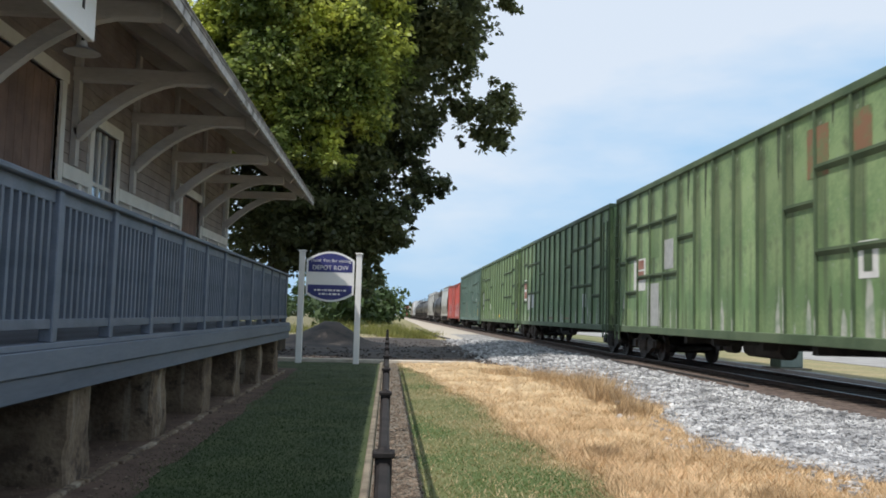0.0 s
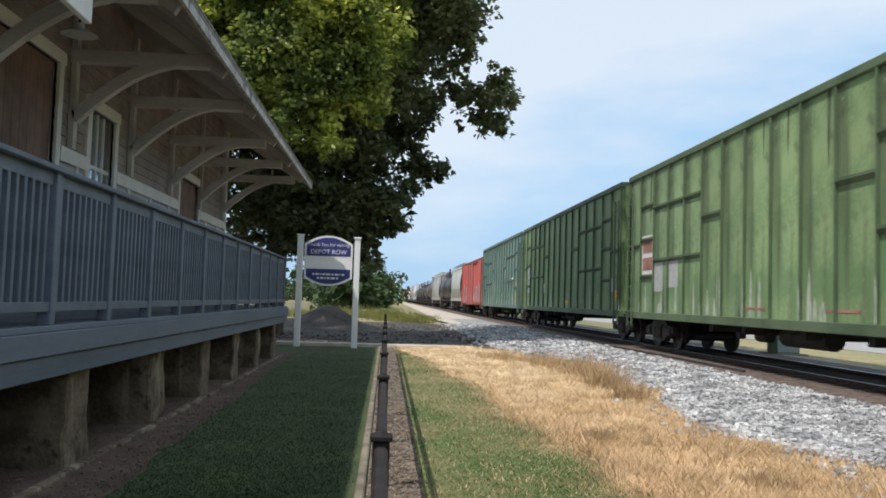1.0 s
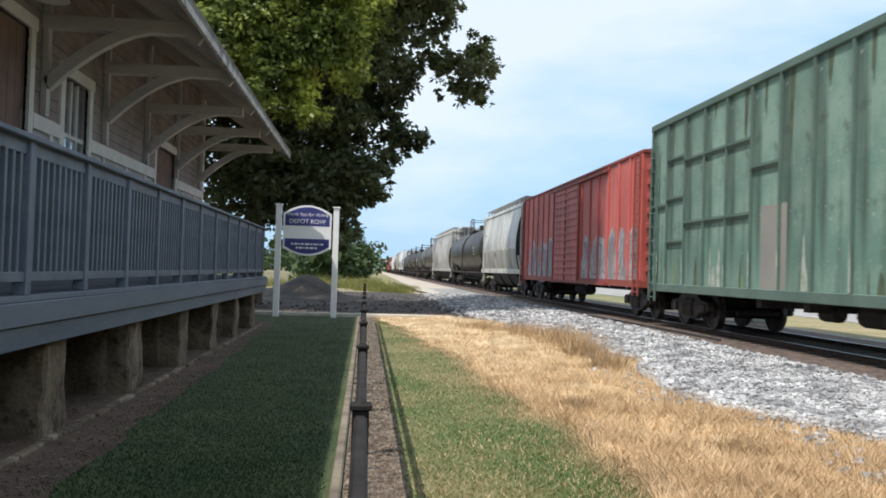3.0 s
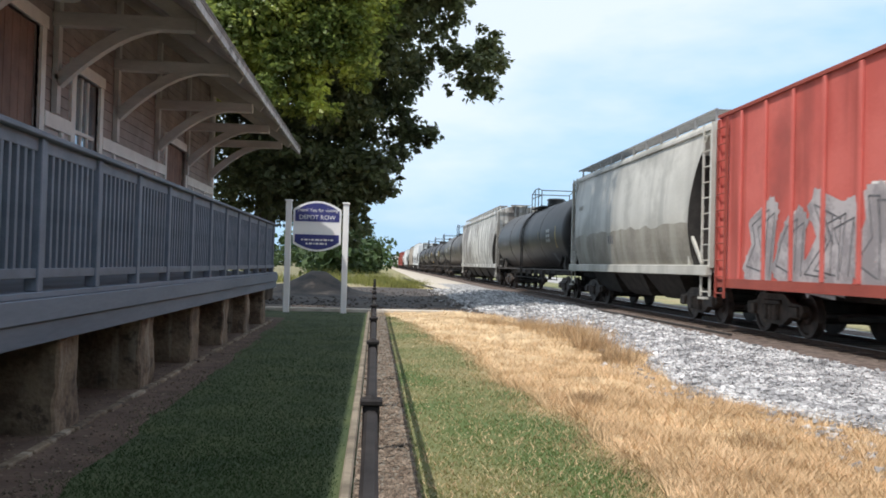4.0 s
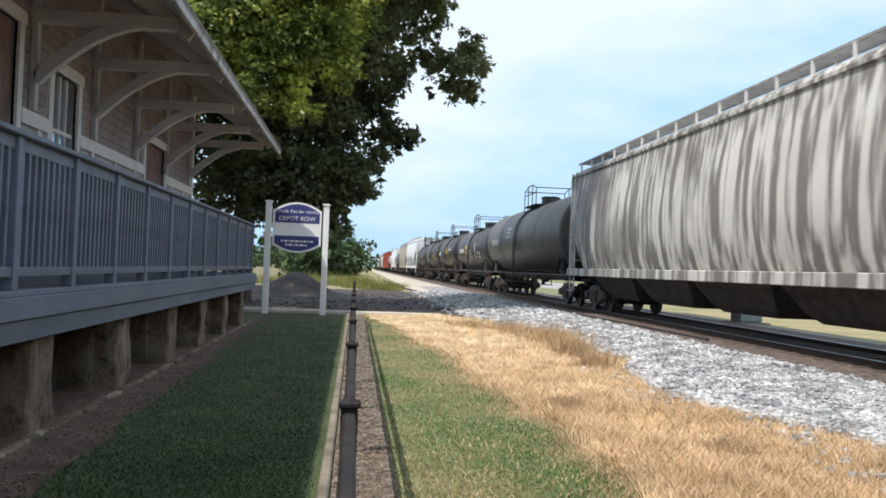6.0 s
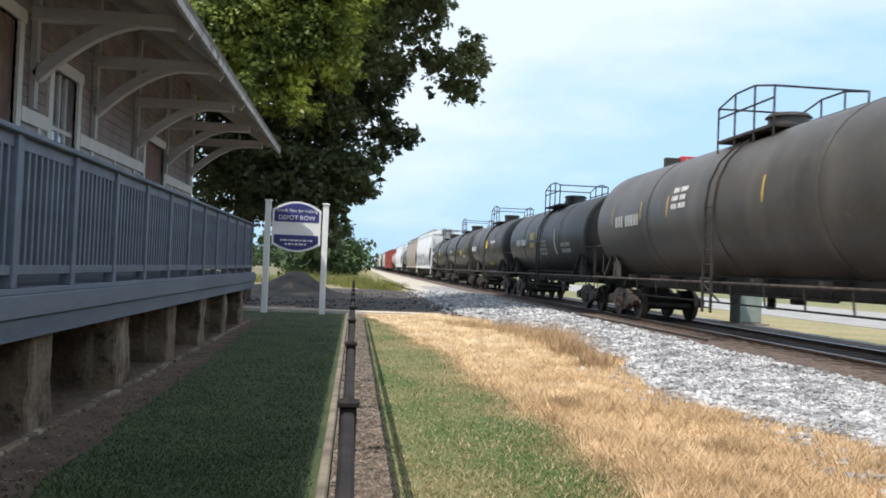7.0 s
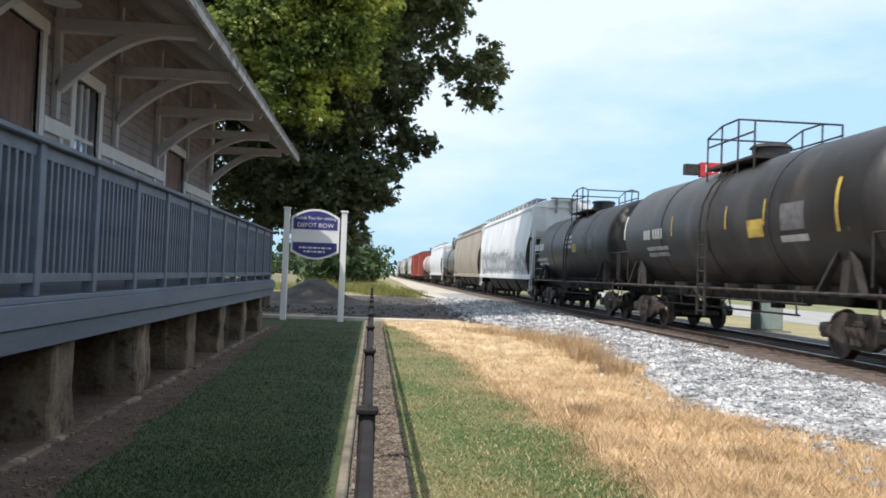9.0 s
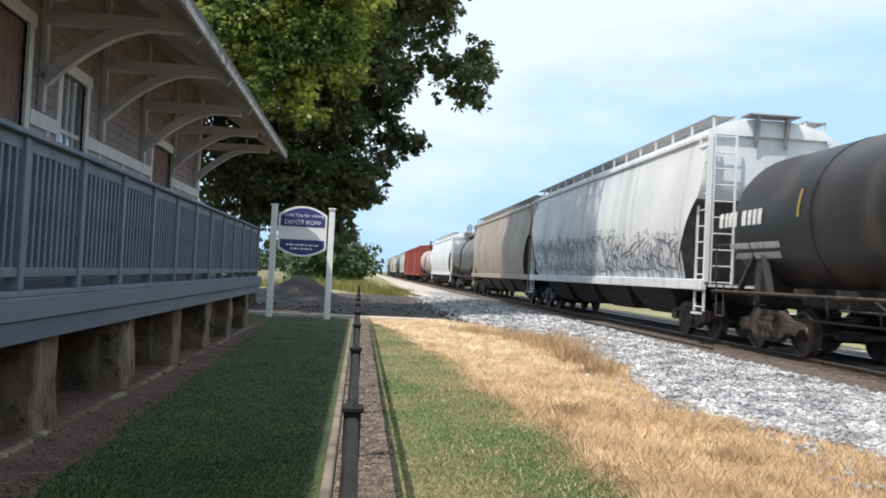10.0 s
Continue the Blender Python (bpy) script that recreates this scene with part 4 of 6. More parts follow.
def ladder(car, x, y, z0, z1, w, along="y", mat=None, rungs=.36):
    bm = bmesh.new()
    d = Vector((0, w / 2, 0)) if along == "y" else Vector((w / 2, 0, 0))
    c = Vector((x, y, 0))
    for s in (-1, 1):
        beam(bm, c + d * s + Vector((0, 0, z0)), c + d * s + Vector((0, 0, z1)), .045, .045, (0, 1, 0))
    z = z0 + .1
    while z < z1:
        rod(bm, c - d + Vector((0, 0, z)), c + d + Vector((0, 0, z)), .016, seg=6)
        z += rungs
    return part("ladder", bm, mat, car)


def place(car, near_end, far_end):
    """Sets the car on the rails by the stretch of track that it covers at the start."""
    car["mid"] = (near_end + far_end) / 2
    MOVING.append(car)
    car.matrix_basis = pose(TRACK_X, car["mid"], RAIL_Z + CAR_LIFT)
    return car


def mark(car, y, z, w, h, mat, x=-1.6, label=""):
    """A flat painted patch on the near side."""
    return part("marking", boxed(x - .006, x, y - w / 2, y + w / 2, z - h / 2, z + h / 2), mat, car, label)


def lettering_paint(car, side, y0, count, z0, z1, paints, seed):
    """Unreadable spray-painted block shapes: filled outlines of strokes that follow the car side."""
    rng = random.Random(seed)

    def at(y, z, lift):
        if len(side) == 1:
            x = side[0][0]
        else:
            x = np.interp(z, [q[1] for q in side], [q[0] for q in side])
        return Vector((x - lift, y, z))

    def ribbon(bm, pts, w, lift):
        for (ya, za), (yb, zb) in zip(pts, pts[1:]):
            d = Vector((yb - ya, zb - za))
            d = d.normalized() if d.length > 1e-6 else Vector((1, 0))
            o = Vector((-d.y, d.x)) * w / 2
            e = d * w * .4
            q = [(ya + o.x - e.x, za + o.y - e.y), (ya - o.x - e.x, za - o.y - e.y), (yb - o.x + e.x, zb - o.y + e.y), (yb + o.x + e.x, zb + o.y + e.y)]
            bm.faces.new([bm.verts.new(at(y, z, lift)) for y, z in q])

    fill, edge, white = bmesh.new(), bmesh.new(), bmesh.new()
    for k in range(count):
        y = y0 + k * 1.15
        pts = [(y + rng.uniform(0, .25), z0 + rng.uniform(0, .15)), (y + rng.uniform(-.1, .2), z1 - rng.uniform(0, .4)), (y + .55 + rng.uniform(-.2, .2), z1 - rng.uniform(0, .6)),
               (y + .4 + rng.uniform(-.2, .3), (z0 + z1) / 2), (y + .75 + rng.uniform(-.1, .2), z0 + rng.uniform(0, .3)), (y + .2, z0 + rng.uniform(0, .1))]
        ribbon(fill, pts, rng.uniform(.42, .58), .006)
        ribbon(fill, [(pts[1][0], pts[1][1]), (pts[4][0], pts[4][1])], .5, .007)
        ribbon(edge, [(a + .1, b + .05) for a, b in pts], .032, .010)
        ribbon(edge, [(a - .14, b - .03) for a, b in pts[:4]], .028, .012)
        ribbon(white, [(a, b + .22) for a, b in pts[1:3]], .09, .005)
    part("painted_lettering", fill, paints[0], car, "unreadable silver spray-painted block letters")
    part("painted_outline", edge, paints[1], car)
    part("painted_drip", white, paints[3], car)


BAYS = (4, 3, 2, 2, 2, 1, 0, 0, 0, 0, 1, 2, 2, 2, 3, 4)
SHELF = {4: (.49,), 3: (.75, .52, .27), 2: (.72, .37), 1: (.58,), 0: ()}


def chip_gondola(near, far, paint, paint2, label, patches=(), top=5.06):
    """High-sided woodchip gondola with outside posts and shelf stiffeners."""
    car = thing("freight_gondola", label, "freight car", group="train cars")
    half = (far - near) / 2
    z0, w = .82, 1.52
    body = part("body", boxed(-w, w, -half + .46, half - .46, z0, top - .1), paint, car)
    part("top_chord", boxed(-w - .075, w + .075, -half + .42, half - .42, top - .17, top, bevel=.02), paint2, car)
    part("side_sill", boxed(-w - .06, w + .06, -half + .42, half - .42, z0 - .1, z0 + .1, bevel=.015), paint2, car)
    step = (2 * half - .92) / len(BAYS)
    # posts and stiffeners darker than the sheets: their shadow lines are in the paint
    rib = finish("post", boxed(-.075, .0, -.02, .02, z0 + .1, top - .17, bevel=.005), paint2)
    for i in range(len(BAYS) + 1):
        y = -half + .46 + i * step
        for s in (-1, 1):
            o = child("post", rib, car, (s * w, max(-half + .5, min(half - .5, y)), 0))
            if s > 0:
                o.rotation_euler = (0, 0, math.pi)
    plate = finish("panel", boxed(-.012, 0, -step / 2 + .02, step / 2 - .02, z0 + .1, top - .17), paint)
    for i in range(len(BAYS)):
        child("panel", plate, car, (-w, -half + .46 + (i + .5) * step, 0))
    shelf = finish("stiffener", prism(bmesh.new(), [(-.002, -.11), (-.085, -.02), (-.085, .03), (-.002, .03)], -step / 2 + .03, step / 2 - .03), paint2)
    for i, k in enumerate(BAYS):
        for f in SHELF[k]:
            child("stiffener", shelf, car, (-w, -half + .46 + (i + .5) * step, z0 + f * (top - z0)))
    # end framing, ladders and platforms
    for s in (-1, 1):
        y = s * (half - .46)
        for x in (-1.4, -.7, 0, .7, 1.4):
            part("end_post", boxed(x - .06, x + .06, min(y, y + s * .13), max(y, y + s * .13), z0, top - .15), paint, car)
        for f in (.3, .55, .8):
            z = z0 + f * (top - z0)
            part("end_rail", boxed(-1.5, 1.5, min(y, y + s * .10), max(y, y + s * .10), z - .06, z + .06), paint, car)
        part("end_platform", boxed(-1.45, 1.45, min(y, y + s * .3), max(y, y + s * .3), .86, .92), M_UNDER, car)
        ladder(car, -w - .10, s * (half - .8), z0 - .35, top - .6, .45, "y", paint2)
    part("centre_sill", boxed(-.3, .3, -half + .3, half - .3, .66, z0 - .1), M_UNDER, car)
    for y in (-3.2, -1.0, 1.6, 3.4):
        part("cross_beam", boxed(-1.4, 1.4, y - .1, y + .1, .55, z0 - .1), M_UNDER, car)
    bm = bmesh.new()
    rod(bm, (-.9, -1.2, .56), (-.9, .6, .56), .2, seg=12)
    rod(bm, (-.9, 1.4, .52), (-.9, 1.9, .52), .13, seg=10)
    part("air_reservoir", bm, M_UNDER, car)
    rng = random.Random(int(near))
    for i in range(len(BAYS) + 1):
        yc = max(-half + .5, min(half - .5, -half + .46 + i * step))
        if rng.random() < .7:
            # paint worn to primer at the post's foot, with a ragged upper edge
            t = z0 + .1
            hgt = rng.uniform(.25, .95)
            part("worn_patch", slab(bmesh.new(), [(yc - .022, t), (yc + .022, t), (yc + .022, t + hgt * .8), (yc + .006, t + hgt), (yc - .022, t + hgt * .62)], -w - .08, -w - .0755), CHALK, car)
        if i < len(BAYS) and rng.random() < .8:
            # scraped runs up the sheet from the sill
            for j in range(rng.randint(1, 4)):
                ya = yc + rng.uniform(.1, step - .35)
                wd, hgt = rng.uniform(.05, .22), rng.uniform(.2, 1.1)
                t = z0 + .1
                part("worn_patch", slab(bmesh.new(), [(ya, t), (ya + wd, t), (ya + wd * .9, t + hgt * .5), (ya + wd * .55, t + hgt), (ya + wd * .2, t + hgt * .7)], -w - .0145, -w - .0125), rng.choice((CHALK, CHALK, PALEGREEN, SOOTY)), car)
        if i < len(BAYS) and rng.random() < .45:
            ya, zt = yc + rng.uniform(.1, step - .3), top - .17
            wd, hgt = rng.uniform(.05, .2), rng.uniform(.3, 1.6)
            part("grime_run", slab(bmesh.new(), [(ya, zt), (ya + wd * .6, zt - hgt), (ya + wd, zt - hgt * .6), (ya + wd, zt)], -w - .0148, -w - .0125), SOOTY, car)
    for y, z, a, b, m in patches:
        mark(car, y, z, a, b, m, -w - .0125)
    running_gear(car, half)
    return place(car, near, far)


def boxcar(near, far, paint, paint2, label, top=4.75, graffiti=None):
    car = thing("boxcar", label, "freight car", group="train cars")
    half = (far - near) / 2
    w = 1.5
    part("body", boxed(-w, w, -half + .2, half - .2, .95, top - .25), paint, car)
    part("roof", prism(bmesh.new(), [(-w - .05, top - .25), (w + .05, top - .25), (w + .05, top - .18), (0, top), (-w - .05, top - .18)], -half + .15, half - .15), paint2, car)
    part("side_sill", boxed(-w - .04, w + .04, -half + .2, half - .2, .78, .97), paint2, car)
    n = 16
    step = (2 * half - .5) / n
    door = 1.9
    rib = finish("post", boxed(-.05, 0, -.05, .05, .97, top - .27, bevel=.01), paint)
    for i in range(n + 1):
        y = -half + .25 + i * step
        if abs(y) > door:
            for s in (-1, 1):
                o = child("post", rib, car, (s * w, y, 0))
                if s > 0:
                    o.rotation_euler = (0, 0, math.pi)
    dr = part("sliding_door", boxed(-w - .07, -w - .004, -door, door, .86, top - .42), paint, car, "ribbed red sliding door")
    for k in range(13):
        z = 1.05 + k * .255
        part("door_rib", boxed(-w - .10, -w - .07, -door + .1, door - .1, z, z + .11, bevel=.012), paint, dr)
    for y in (-door - .06, door + .06, 0):
        part("door_post", boxed(-w - .11, -w - .005, y - .05, y + .05, .86, top - .42), paint2, dr)
    for z in (top - .38, .82):
        part("door_track", boxed(-w - .12, -w, -door - 3.6, door + .4, z - .05, z + .05), paint2, car)
    for s in (-1, 1):
        ladder(car, -w - .08, s * (half - .5), .55, top - .3, .45, "y", paint2)
        y = s * (half - .2)
        for k in range(8):
            z = 1.2 + k * .4
            part("end_rib", boxed(-1.4, 1.4, min(y, y + s * .07), max(y, y + s * .07), z, z + .16, bevel=.02), paint, car)
    part("centre_sill", boxed(-.3, .3, -half + .3, half - .3, .62, .8), M_UNDER, car)
    part("air_reservoir", rod(bmesh.new(), (-.8, -1, .55), (-.8, .6, .55), .2, seg=12), M_UNDER, car)
    if graffiti:
        for y0, n, sd in ((-6.0, 4, 7), (-3.2, 2, 9), (3.0, 3, 8), (5.6, 3, 3)):
            lettering_paint(car, [(-w - .004, 0)], y0 - n * .55, n, .98, 2.3, graffiti, sd)
    running_gear(car, half)
    return place(car, near, far)


def loft(bm, levels, soft=False, dark_below=0.0):
    """Rings of rounded rectangles: (z, half width, half length)."""
    rings = []
    for z, w, h in levels:
        rings.append([bm.verts.new((x, y, z)) for x, y in ((-w, -h), (w, -h), (w, h), (-w, h))])
    for a, b in zip(rings, rings[1:]):
        for i in range(4):
            f = bm.faces.new((a[i], a[(i + 1) % 4], b[(i + 1) % 4], b[i]))
            f.smooth = soft
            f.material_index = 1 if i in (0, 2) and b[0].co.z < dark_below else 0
    bm.faces.new(rings[0][::-1])
    bm.faces.new(rings[-1])
    for e in bm.edges:
        p, q = e.verts
        if abs(p.co.z - q.co.z) > 1e-6 or p in rings[0] + rings[-1]:
            e.smooth = False
    return bm


def covered_hopper(near, far, paint, sill_paint, label, ribs=0, top=4.5, graffiti=None, slope=1.5, grime=None, marks=(), full_slope=False):
    car = thing("covered_hopper", label, "freight car", group="train cars")
    half = (far - near) / 2
    h = half - .25
    lv = []
    for k in range(17):
        t = k / 16
        z = 1.20 + (top - .28 - 1.20) * t
        wd = 1.40 + .21 * math.sin(math.pi * min(1, t * 1.02) ** .8)
        if full_slope:
            cut = slope * (1 - t ** 2.2) ** .8 if t < 1 else 0
        else:
            cut = slope * max(0, 1 - t / .58) ** .7
        lv.append((z, wd, h - .08 - cut))
    # lower end sheets take the dark material in place of end-bay shade
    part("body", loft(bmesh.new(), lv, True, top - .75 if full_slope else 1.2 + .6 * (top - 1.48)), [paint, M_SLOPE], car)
    part("roof", loft(bmesh.new(), [(top - .29, 1.42, h), (top - .22, 1.42, h), (top - .06, 1.15, h - .02), (top + .05, .8, h - .04), (top + .10, .4, h - .06)], True), paint, car)
    for s in (-1, 1):
        part("roof_eave", boxed(s * 1.40 - .06, s * 1.40 + .06, -h, h, top - .36, top - .27, bevel=.01), sill_paint, car)
        part("side_sill", boxed(s * 1.5 - .07, s * 1.5 + .07, -half + .1, half - .1, 1.02, 1.26, bevel=.015), sill_paint, car)
    part("centre_sill", boxed(-.3, .3, -half + .1, half - .1, .75, 1.05), M_UNDER, car)
    n = 3 if half < 8 else 4
    span = 2 * (h - 2.2) / n
    for i in range(n):
        y = -(h - 2.2) + (i + .5) * span
        # wide near-black bins keep the gap under the car dark
        bm = loft(bmesh.new(), [(.36, .8, span * .30), (.5, .95, span * .36), (1.19, 1.4, span / 2 - .02)])
        bmesh.ops.translate(bm, verts=bm.verts[:], vec=(0, y, 0))
        part("discharge_bin", bm, M_UNDER, car, "near-black sloped discharge bin")
    if ribs:
        for i in range(ribs + 1):
            y = -(h - 2.1) + 2 * (h - 2.1) * i / ribs
            for s in (-1, 1):
                bm = bmesh.new()
                for (za, wa, _), (zb, wb, _) in zip(lv, lv[1:]):
                    beam(bm, (s * (wa + .02), y, za), (s * (wb + .02), y, zb), .09, .07, (0, 1, 0))
                part("rib", bm, paint, car)
    for s in (-1, 1):
        y = s * (half - .12)
        ladder(car, -1.46, y - s * .28, .55, top - .2, .5, "y", sill_paint)
        ladder(car, -1.1, y, 1.1, top - .2, .5, "x", sill_paint)
        for x in (-1.45, 1.45):
            part("corner_post", boxed(x - .05, x + .05, y - .05, y + .05, 1.2, top - .3), sill_paint, car)
        part("end_platform", boxed(-1.45, 1.45, min(y, y - s * 1.7), max(y, y - s * 1.7), 1.10, 1.16), sill_paint, car)
        if full_slope:
            part("end_brace", beam(bmesh.new(), (-1.46, s * (h - 1.15), 1.2), (-1.46, s * (h - 1.15), 2.05), .07, .07, (0, 1, 0)), sill_paint, car)
            part("end_brace", beam(bmesh.new(), (-1.46, s * (h - 1.15), 2.05), (-1.46, s * (h - .35), 1.3), .07, .07, (1, 0, 0)), sill_paint, car)
        part("step", boxed(-1.56, -1.46, y - .28 * s - .2, y - .28 * s + .2, .48, .53), sill_paint, car)
    for side in (-1, 1):
        wk = part("running_board", boxed(side * 1.30 - .02, side * 1.30 + .02, -h + .05, h - .05, top + .10, top + .15), M_GALV, car, "galvanised grating walkway along the roof edge")
        part("edge_bar", boxed(side * .86 - .02, side * .86 + .02, -h + .05, h - .05, top + .10, top + .15), M_GALV, wk)
        bm = bmesh.new()
        y = -h + .08
        while y < h - .1:
            box(bm, side * 1.08 - .2, side * 1.08 + .2, y, y + .05, top + .115, top + .135)
            y += .11
        tagged(part("grating", bm, M_GALV, wk), kind="stuff")
        y = -h + .1
        while y < h:
            for x, drop in ((1.30, .24), (.86, .02)):
                part("bracket", beam(bmesh.new(), (side * x, y, top - drop), (side * x, y, top + .12), .05, .05, (0, 1, 0)), M_WHITEMARK if paint in (WHITE, GREYWHITE) else M_GALV, wk)
            y += 1.25
    for s in (-1, 1):
        # crosswalk over the end, on two brackets
        part("end_walkway", boxed(-.6, .6, min(s * (h - .3), s * (h + .2)), max(s * (h - .3), s * (h + .2)), top + .16, top + .20, bevel=.008), M_GALV, car)
        for x in (-.35, .35):
            part("end_bracket", slab(bmesh.new(), [(s * h, top - .55), (s * (h + .16), top + .16), (s * h, top + .16)], x - .04, x + .04), M_GALV, car)
    for k in range(2 * n):
        y = -h + (k + .5) * 2 * h / (2 * n)
        part("hatch", boxed(-.45, .45, y - .7, y + .7, top + .02, top + .19, bevel=.04), paint, car)
    zs, ws = [q[0] for q in lv], [q[1] for q in lv]

    def shell(name, y0, y1, z0, z1, mat, lift=.006, ragged=0.0, seed=1):
        """A thin coat on the near side that follows its bulge."""
        rng = random.Random(seed)
        cols = max(1, int((y1 - y0) / .45)) if ragged else 1
        rows = max(2, int((z1 - z0) / .15))
        bm = bmesh.new()
        grid = []
        for i in range(cols + 1):
            y = y0 + (y1 - y0) * i / cols
            zt = z1 + ragged * rng.uniform(-1, 1)
            col = []
            for k in range(rows + 1):
                z = z0 + (zt - z0) * k / rows
                col.append(bm.verts.new((-np.interp(z, zs, ws) - lift, y, z)))
            grid.append(col)
        for a, b in zip(grid, grid[1:]):
            for k in range(rows):
                bm.faces.new((a[k], b[k], b[k + 1], a[k + 1]))
        part(name, bm, mat, car)

    if grime:
        shell("grime_band", -h + .95, h - .95, 1.28, 2.30, grime, .008, .07, 3)
    for y, z, w_, hh, m in marks:
        shell("marking", y - w_ / 2, y + w_ / 2, z - hh / 2, z + hh / 2, m, .011)
    if graffiti:
        for y0, n, z1, sd in ((-h + 1.2, 5, 2.35, 11), (-h + 1.8, 5, 2.2, 15), (-3.0, 5, 2.5, 12), (-2.4, 5, 2.6, 16), (2.2, 5, 2.7, 13), (2.8, 5, 2.5, 14)):
            lettering_paint(car, [(-w_, z) for z, w_, _ in lv], y0, n, 1.35, z1, graffiti, sd)
    running_gear(car, half)
    return place(car, near, far)


def tank_car(near, far, paint, label, radius=1.5, axis=2.72, bands=(), marks=(), dome=True, light_sill=None, near_inset=None):
    car = thing("tank_car", label, "freight car", group="train cars")
    half = (far - near) / 2
    h = half - .55
    axis -= .18
    prof = [(-h + .62 * (1 - math.cos(math.pi / 2 * k / 7)), max(.02, radius * math.sin(math.pi / 2 * k / 7) ** .85)) for k in range(8)]
    prof += [(-y, r) for y, r in prof[::-1]]
    tank = part("tank", lathe_y(bmesh.new(), prof, 40, 0, axis), paint, car, smooth=True)
    for y in (-h * .45, 0.0, h * .45):
        part("seam_band", lathe_y(bmesh.new(), [(y - .05, radius + .012), (y + .05, radius + .012)], 40, 0, axis), paint, tank)
    for y, w, m in bands:
        part("painted_band", lathe_y(bmesh.new(), [(y - w / 2, radius + .008), (y + w / 2, radius + .008)], 40, 0, axis), m, tank)
    sill = light_sill or M_TRUCK
    for s in (-1, 1):
        y = s * (half - 1.9)
        part("stub_sill", boxed(-.32, .32, min(s * (half - 3.6), s * (half - .05)), max(s * (half - 3.6), s * (half - .05)), .78, 1.12, bevel=.02), M_UNDER, car)
        bm = bmesh.new()
        prism(bm, [(-1.3, .98), (-1.22, 2.0), (-.6, 1.2), (.6, 1.2), (1.22, 2.0), (1.3, .98)], y - .12, y + .12)
        beam(bm, (-1.35, y - .7, .98), (-1.22, y - .05, 1.95), .06, .12, (1, 0, 0))
        beam(bm, (-1.35, y + .7, .98), (-1.22, y + .05, 1.95), .06, .12, (1, 0, 0))
        part("saddle", bm, M_UNDER, car, "braced tank saddle")
        part("end_platform", boxed(-1.4, 1.4, min(s * (half - 1.1), s * (half - .05)), max(s * (half - 1.1), s * (half - .05)), .96, 1.01), M_UNDER, car)
        for x in (-1.35, 1.35):
            bm = bmesh.new()
            rod(bm, (x, s * (half - .1), 1.15), (x, s * (half - .1), 2.0), .02, seg=6)
            rod(bm, (x, s * (half - .1), 2.0), (x, s * (half - 1.0), 2.0), .02, seg=6)
            rod(bm, (x, s * (half - 1.0), 2.0), (x, s * (half - 1.0), 1.15), .02, seg=6)
            part("end_rail", bm, M_UNDER, car)
        part("end_rail", rod(bmesh.new(), (-1.35, s * (half - .1), 2.0), (1.35, s * (half - .1), 2.0), .02, seg=6), M_UNDER, car)
        bm = bmesh.new()
        for dy in (-.18, .18):
            rod(bm, (-1.42, s * (half - .5) + dy, .5), (-1.42, s * (half - .5) + dy, 1.15), .018, seg=6)
        rod(bm, (-1.42, s * (half - .5) - .18, .5), (-1.42, s * (half - .5) + .18, .5), .018, seg=6)
        part("step", bm, sill, car)
    for x in (-1.42, 1.42):
        part("side_rail", rod(bmesh.new(), (x, -half + .1, 1.02), (x, half - .1, 1.02), .03, seg=8), sill, car)
    ladder(car, -radius - .06, .0, .40, axis, .42, "y", M_UNDER, .3)
    for dy in (-.21, .21):
        bm = bmesh.new()
        pts = [(-(radius + .06) * math.cos(a), dy, axis + (radius + .06) * math.sin(a)) for a in (0, .3, .6, .9, 1.2)]
        for p, q in zip(pts, pts[1:]):
            beam(bm, p, q, .04, .04, (0, 1, 0))
        part("ladder_rail", bm, M_UNDER, car)
    # top works
    t = axis + radius
    plat = part("top_platform", boxed(-1.0, 1.0, -1.3, 1.3, t - .12, t - .06), M_UNDER, car)
    part("manway", rod(bmesh.new(), (0, 0, t - .1), (0, 0, t + .30), .42, seg=18), paint, plat)
    part("manway_cover", rod(bmesh.new(), (0, 0, t + .30), (0, 0, t + .38), .48, .40, seg=18), M_UNDER, plat)
    part("valve_box", boxed(-.25, .25, .55, .95, t - .06, t + .22, bevel=.03), M_TRUCK, plat)
    r = .022

    def bar(p, q):
        part("railing_bar", rod(bmesh.new(), p, q, r, seg=6), M_UNDER, plat)

    for x in (-.98, .98):
        for y in (-1.28, -.45, .45, 1.28):
            bar((x, y, t - .45 if abs(x) > .9 else t), (x, y, t + .85 if abs(y) < 1 else t + .68))
        bar((x, -.45, t + .85), (x, .45, t + .85))
        for s in (-1, 1):
            bar((x, s * .45, t + .85), (x, s * 1.28, t + .68))
        bar((x, -1.28, t + .45), (x, 1.28, t + .45))
    for y in (-1.28, 1.28):
        bar((-.98, y, t + .68), (.98, y, t + .68))
    bm = boxed(-.35, .35, -.6, .6, .75, .938, bevel=.03)
    rod(bm, (-.2, .1, .5), (-.2, .1, .8), .09, seg=10)
    part("bottom_outlet", bm, M_UNDER, car)
    part("centre_sill", boxed(-.75, .75, -half + 2.6, half - 2.6, .80, 1.2, bevel=.05), M_UNDER, car)
    for k in range(6):
        y = -half + 3.4 + k * (2 * half - 6.8) / 5
        part("cross_beam", boxed(-1.3, 1.3, y - .07, y + .07, .98, 1.14), M_UNDER, car)
    part("air_reservoir", rod(bmesh.new(), (-.6, -3.0, .86), (-.6, -2.1, .86), .11, seg=12), M_UNDER, car)
    part("valve_box", boxed(-.5, -.3, -1.5, -1.2, .66, .938, bevel=.02), M_UNDER, car)
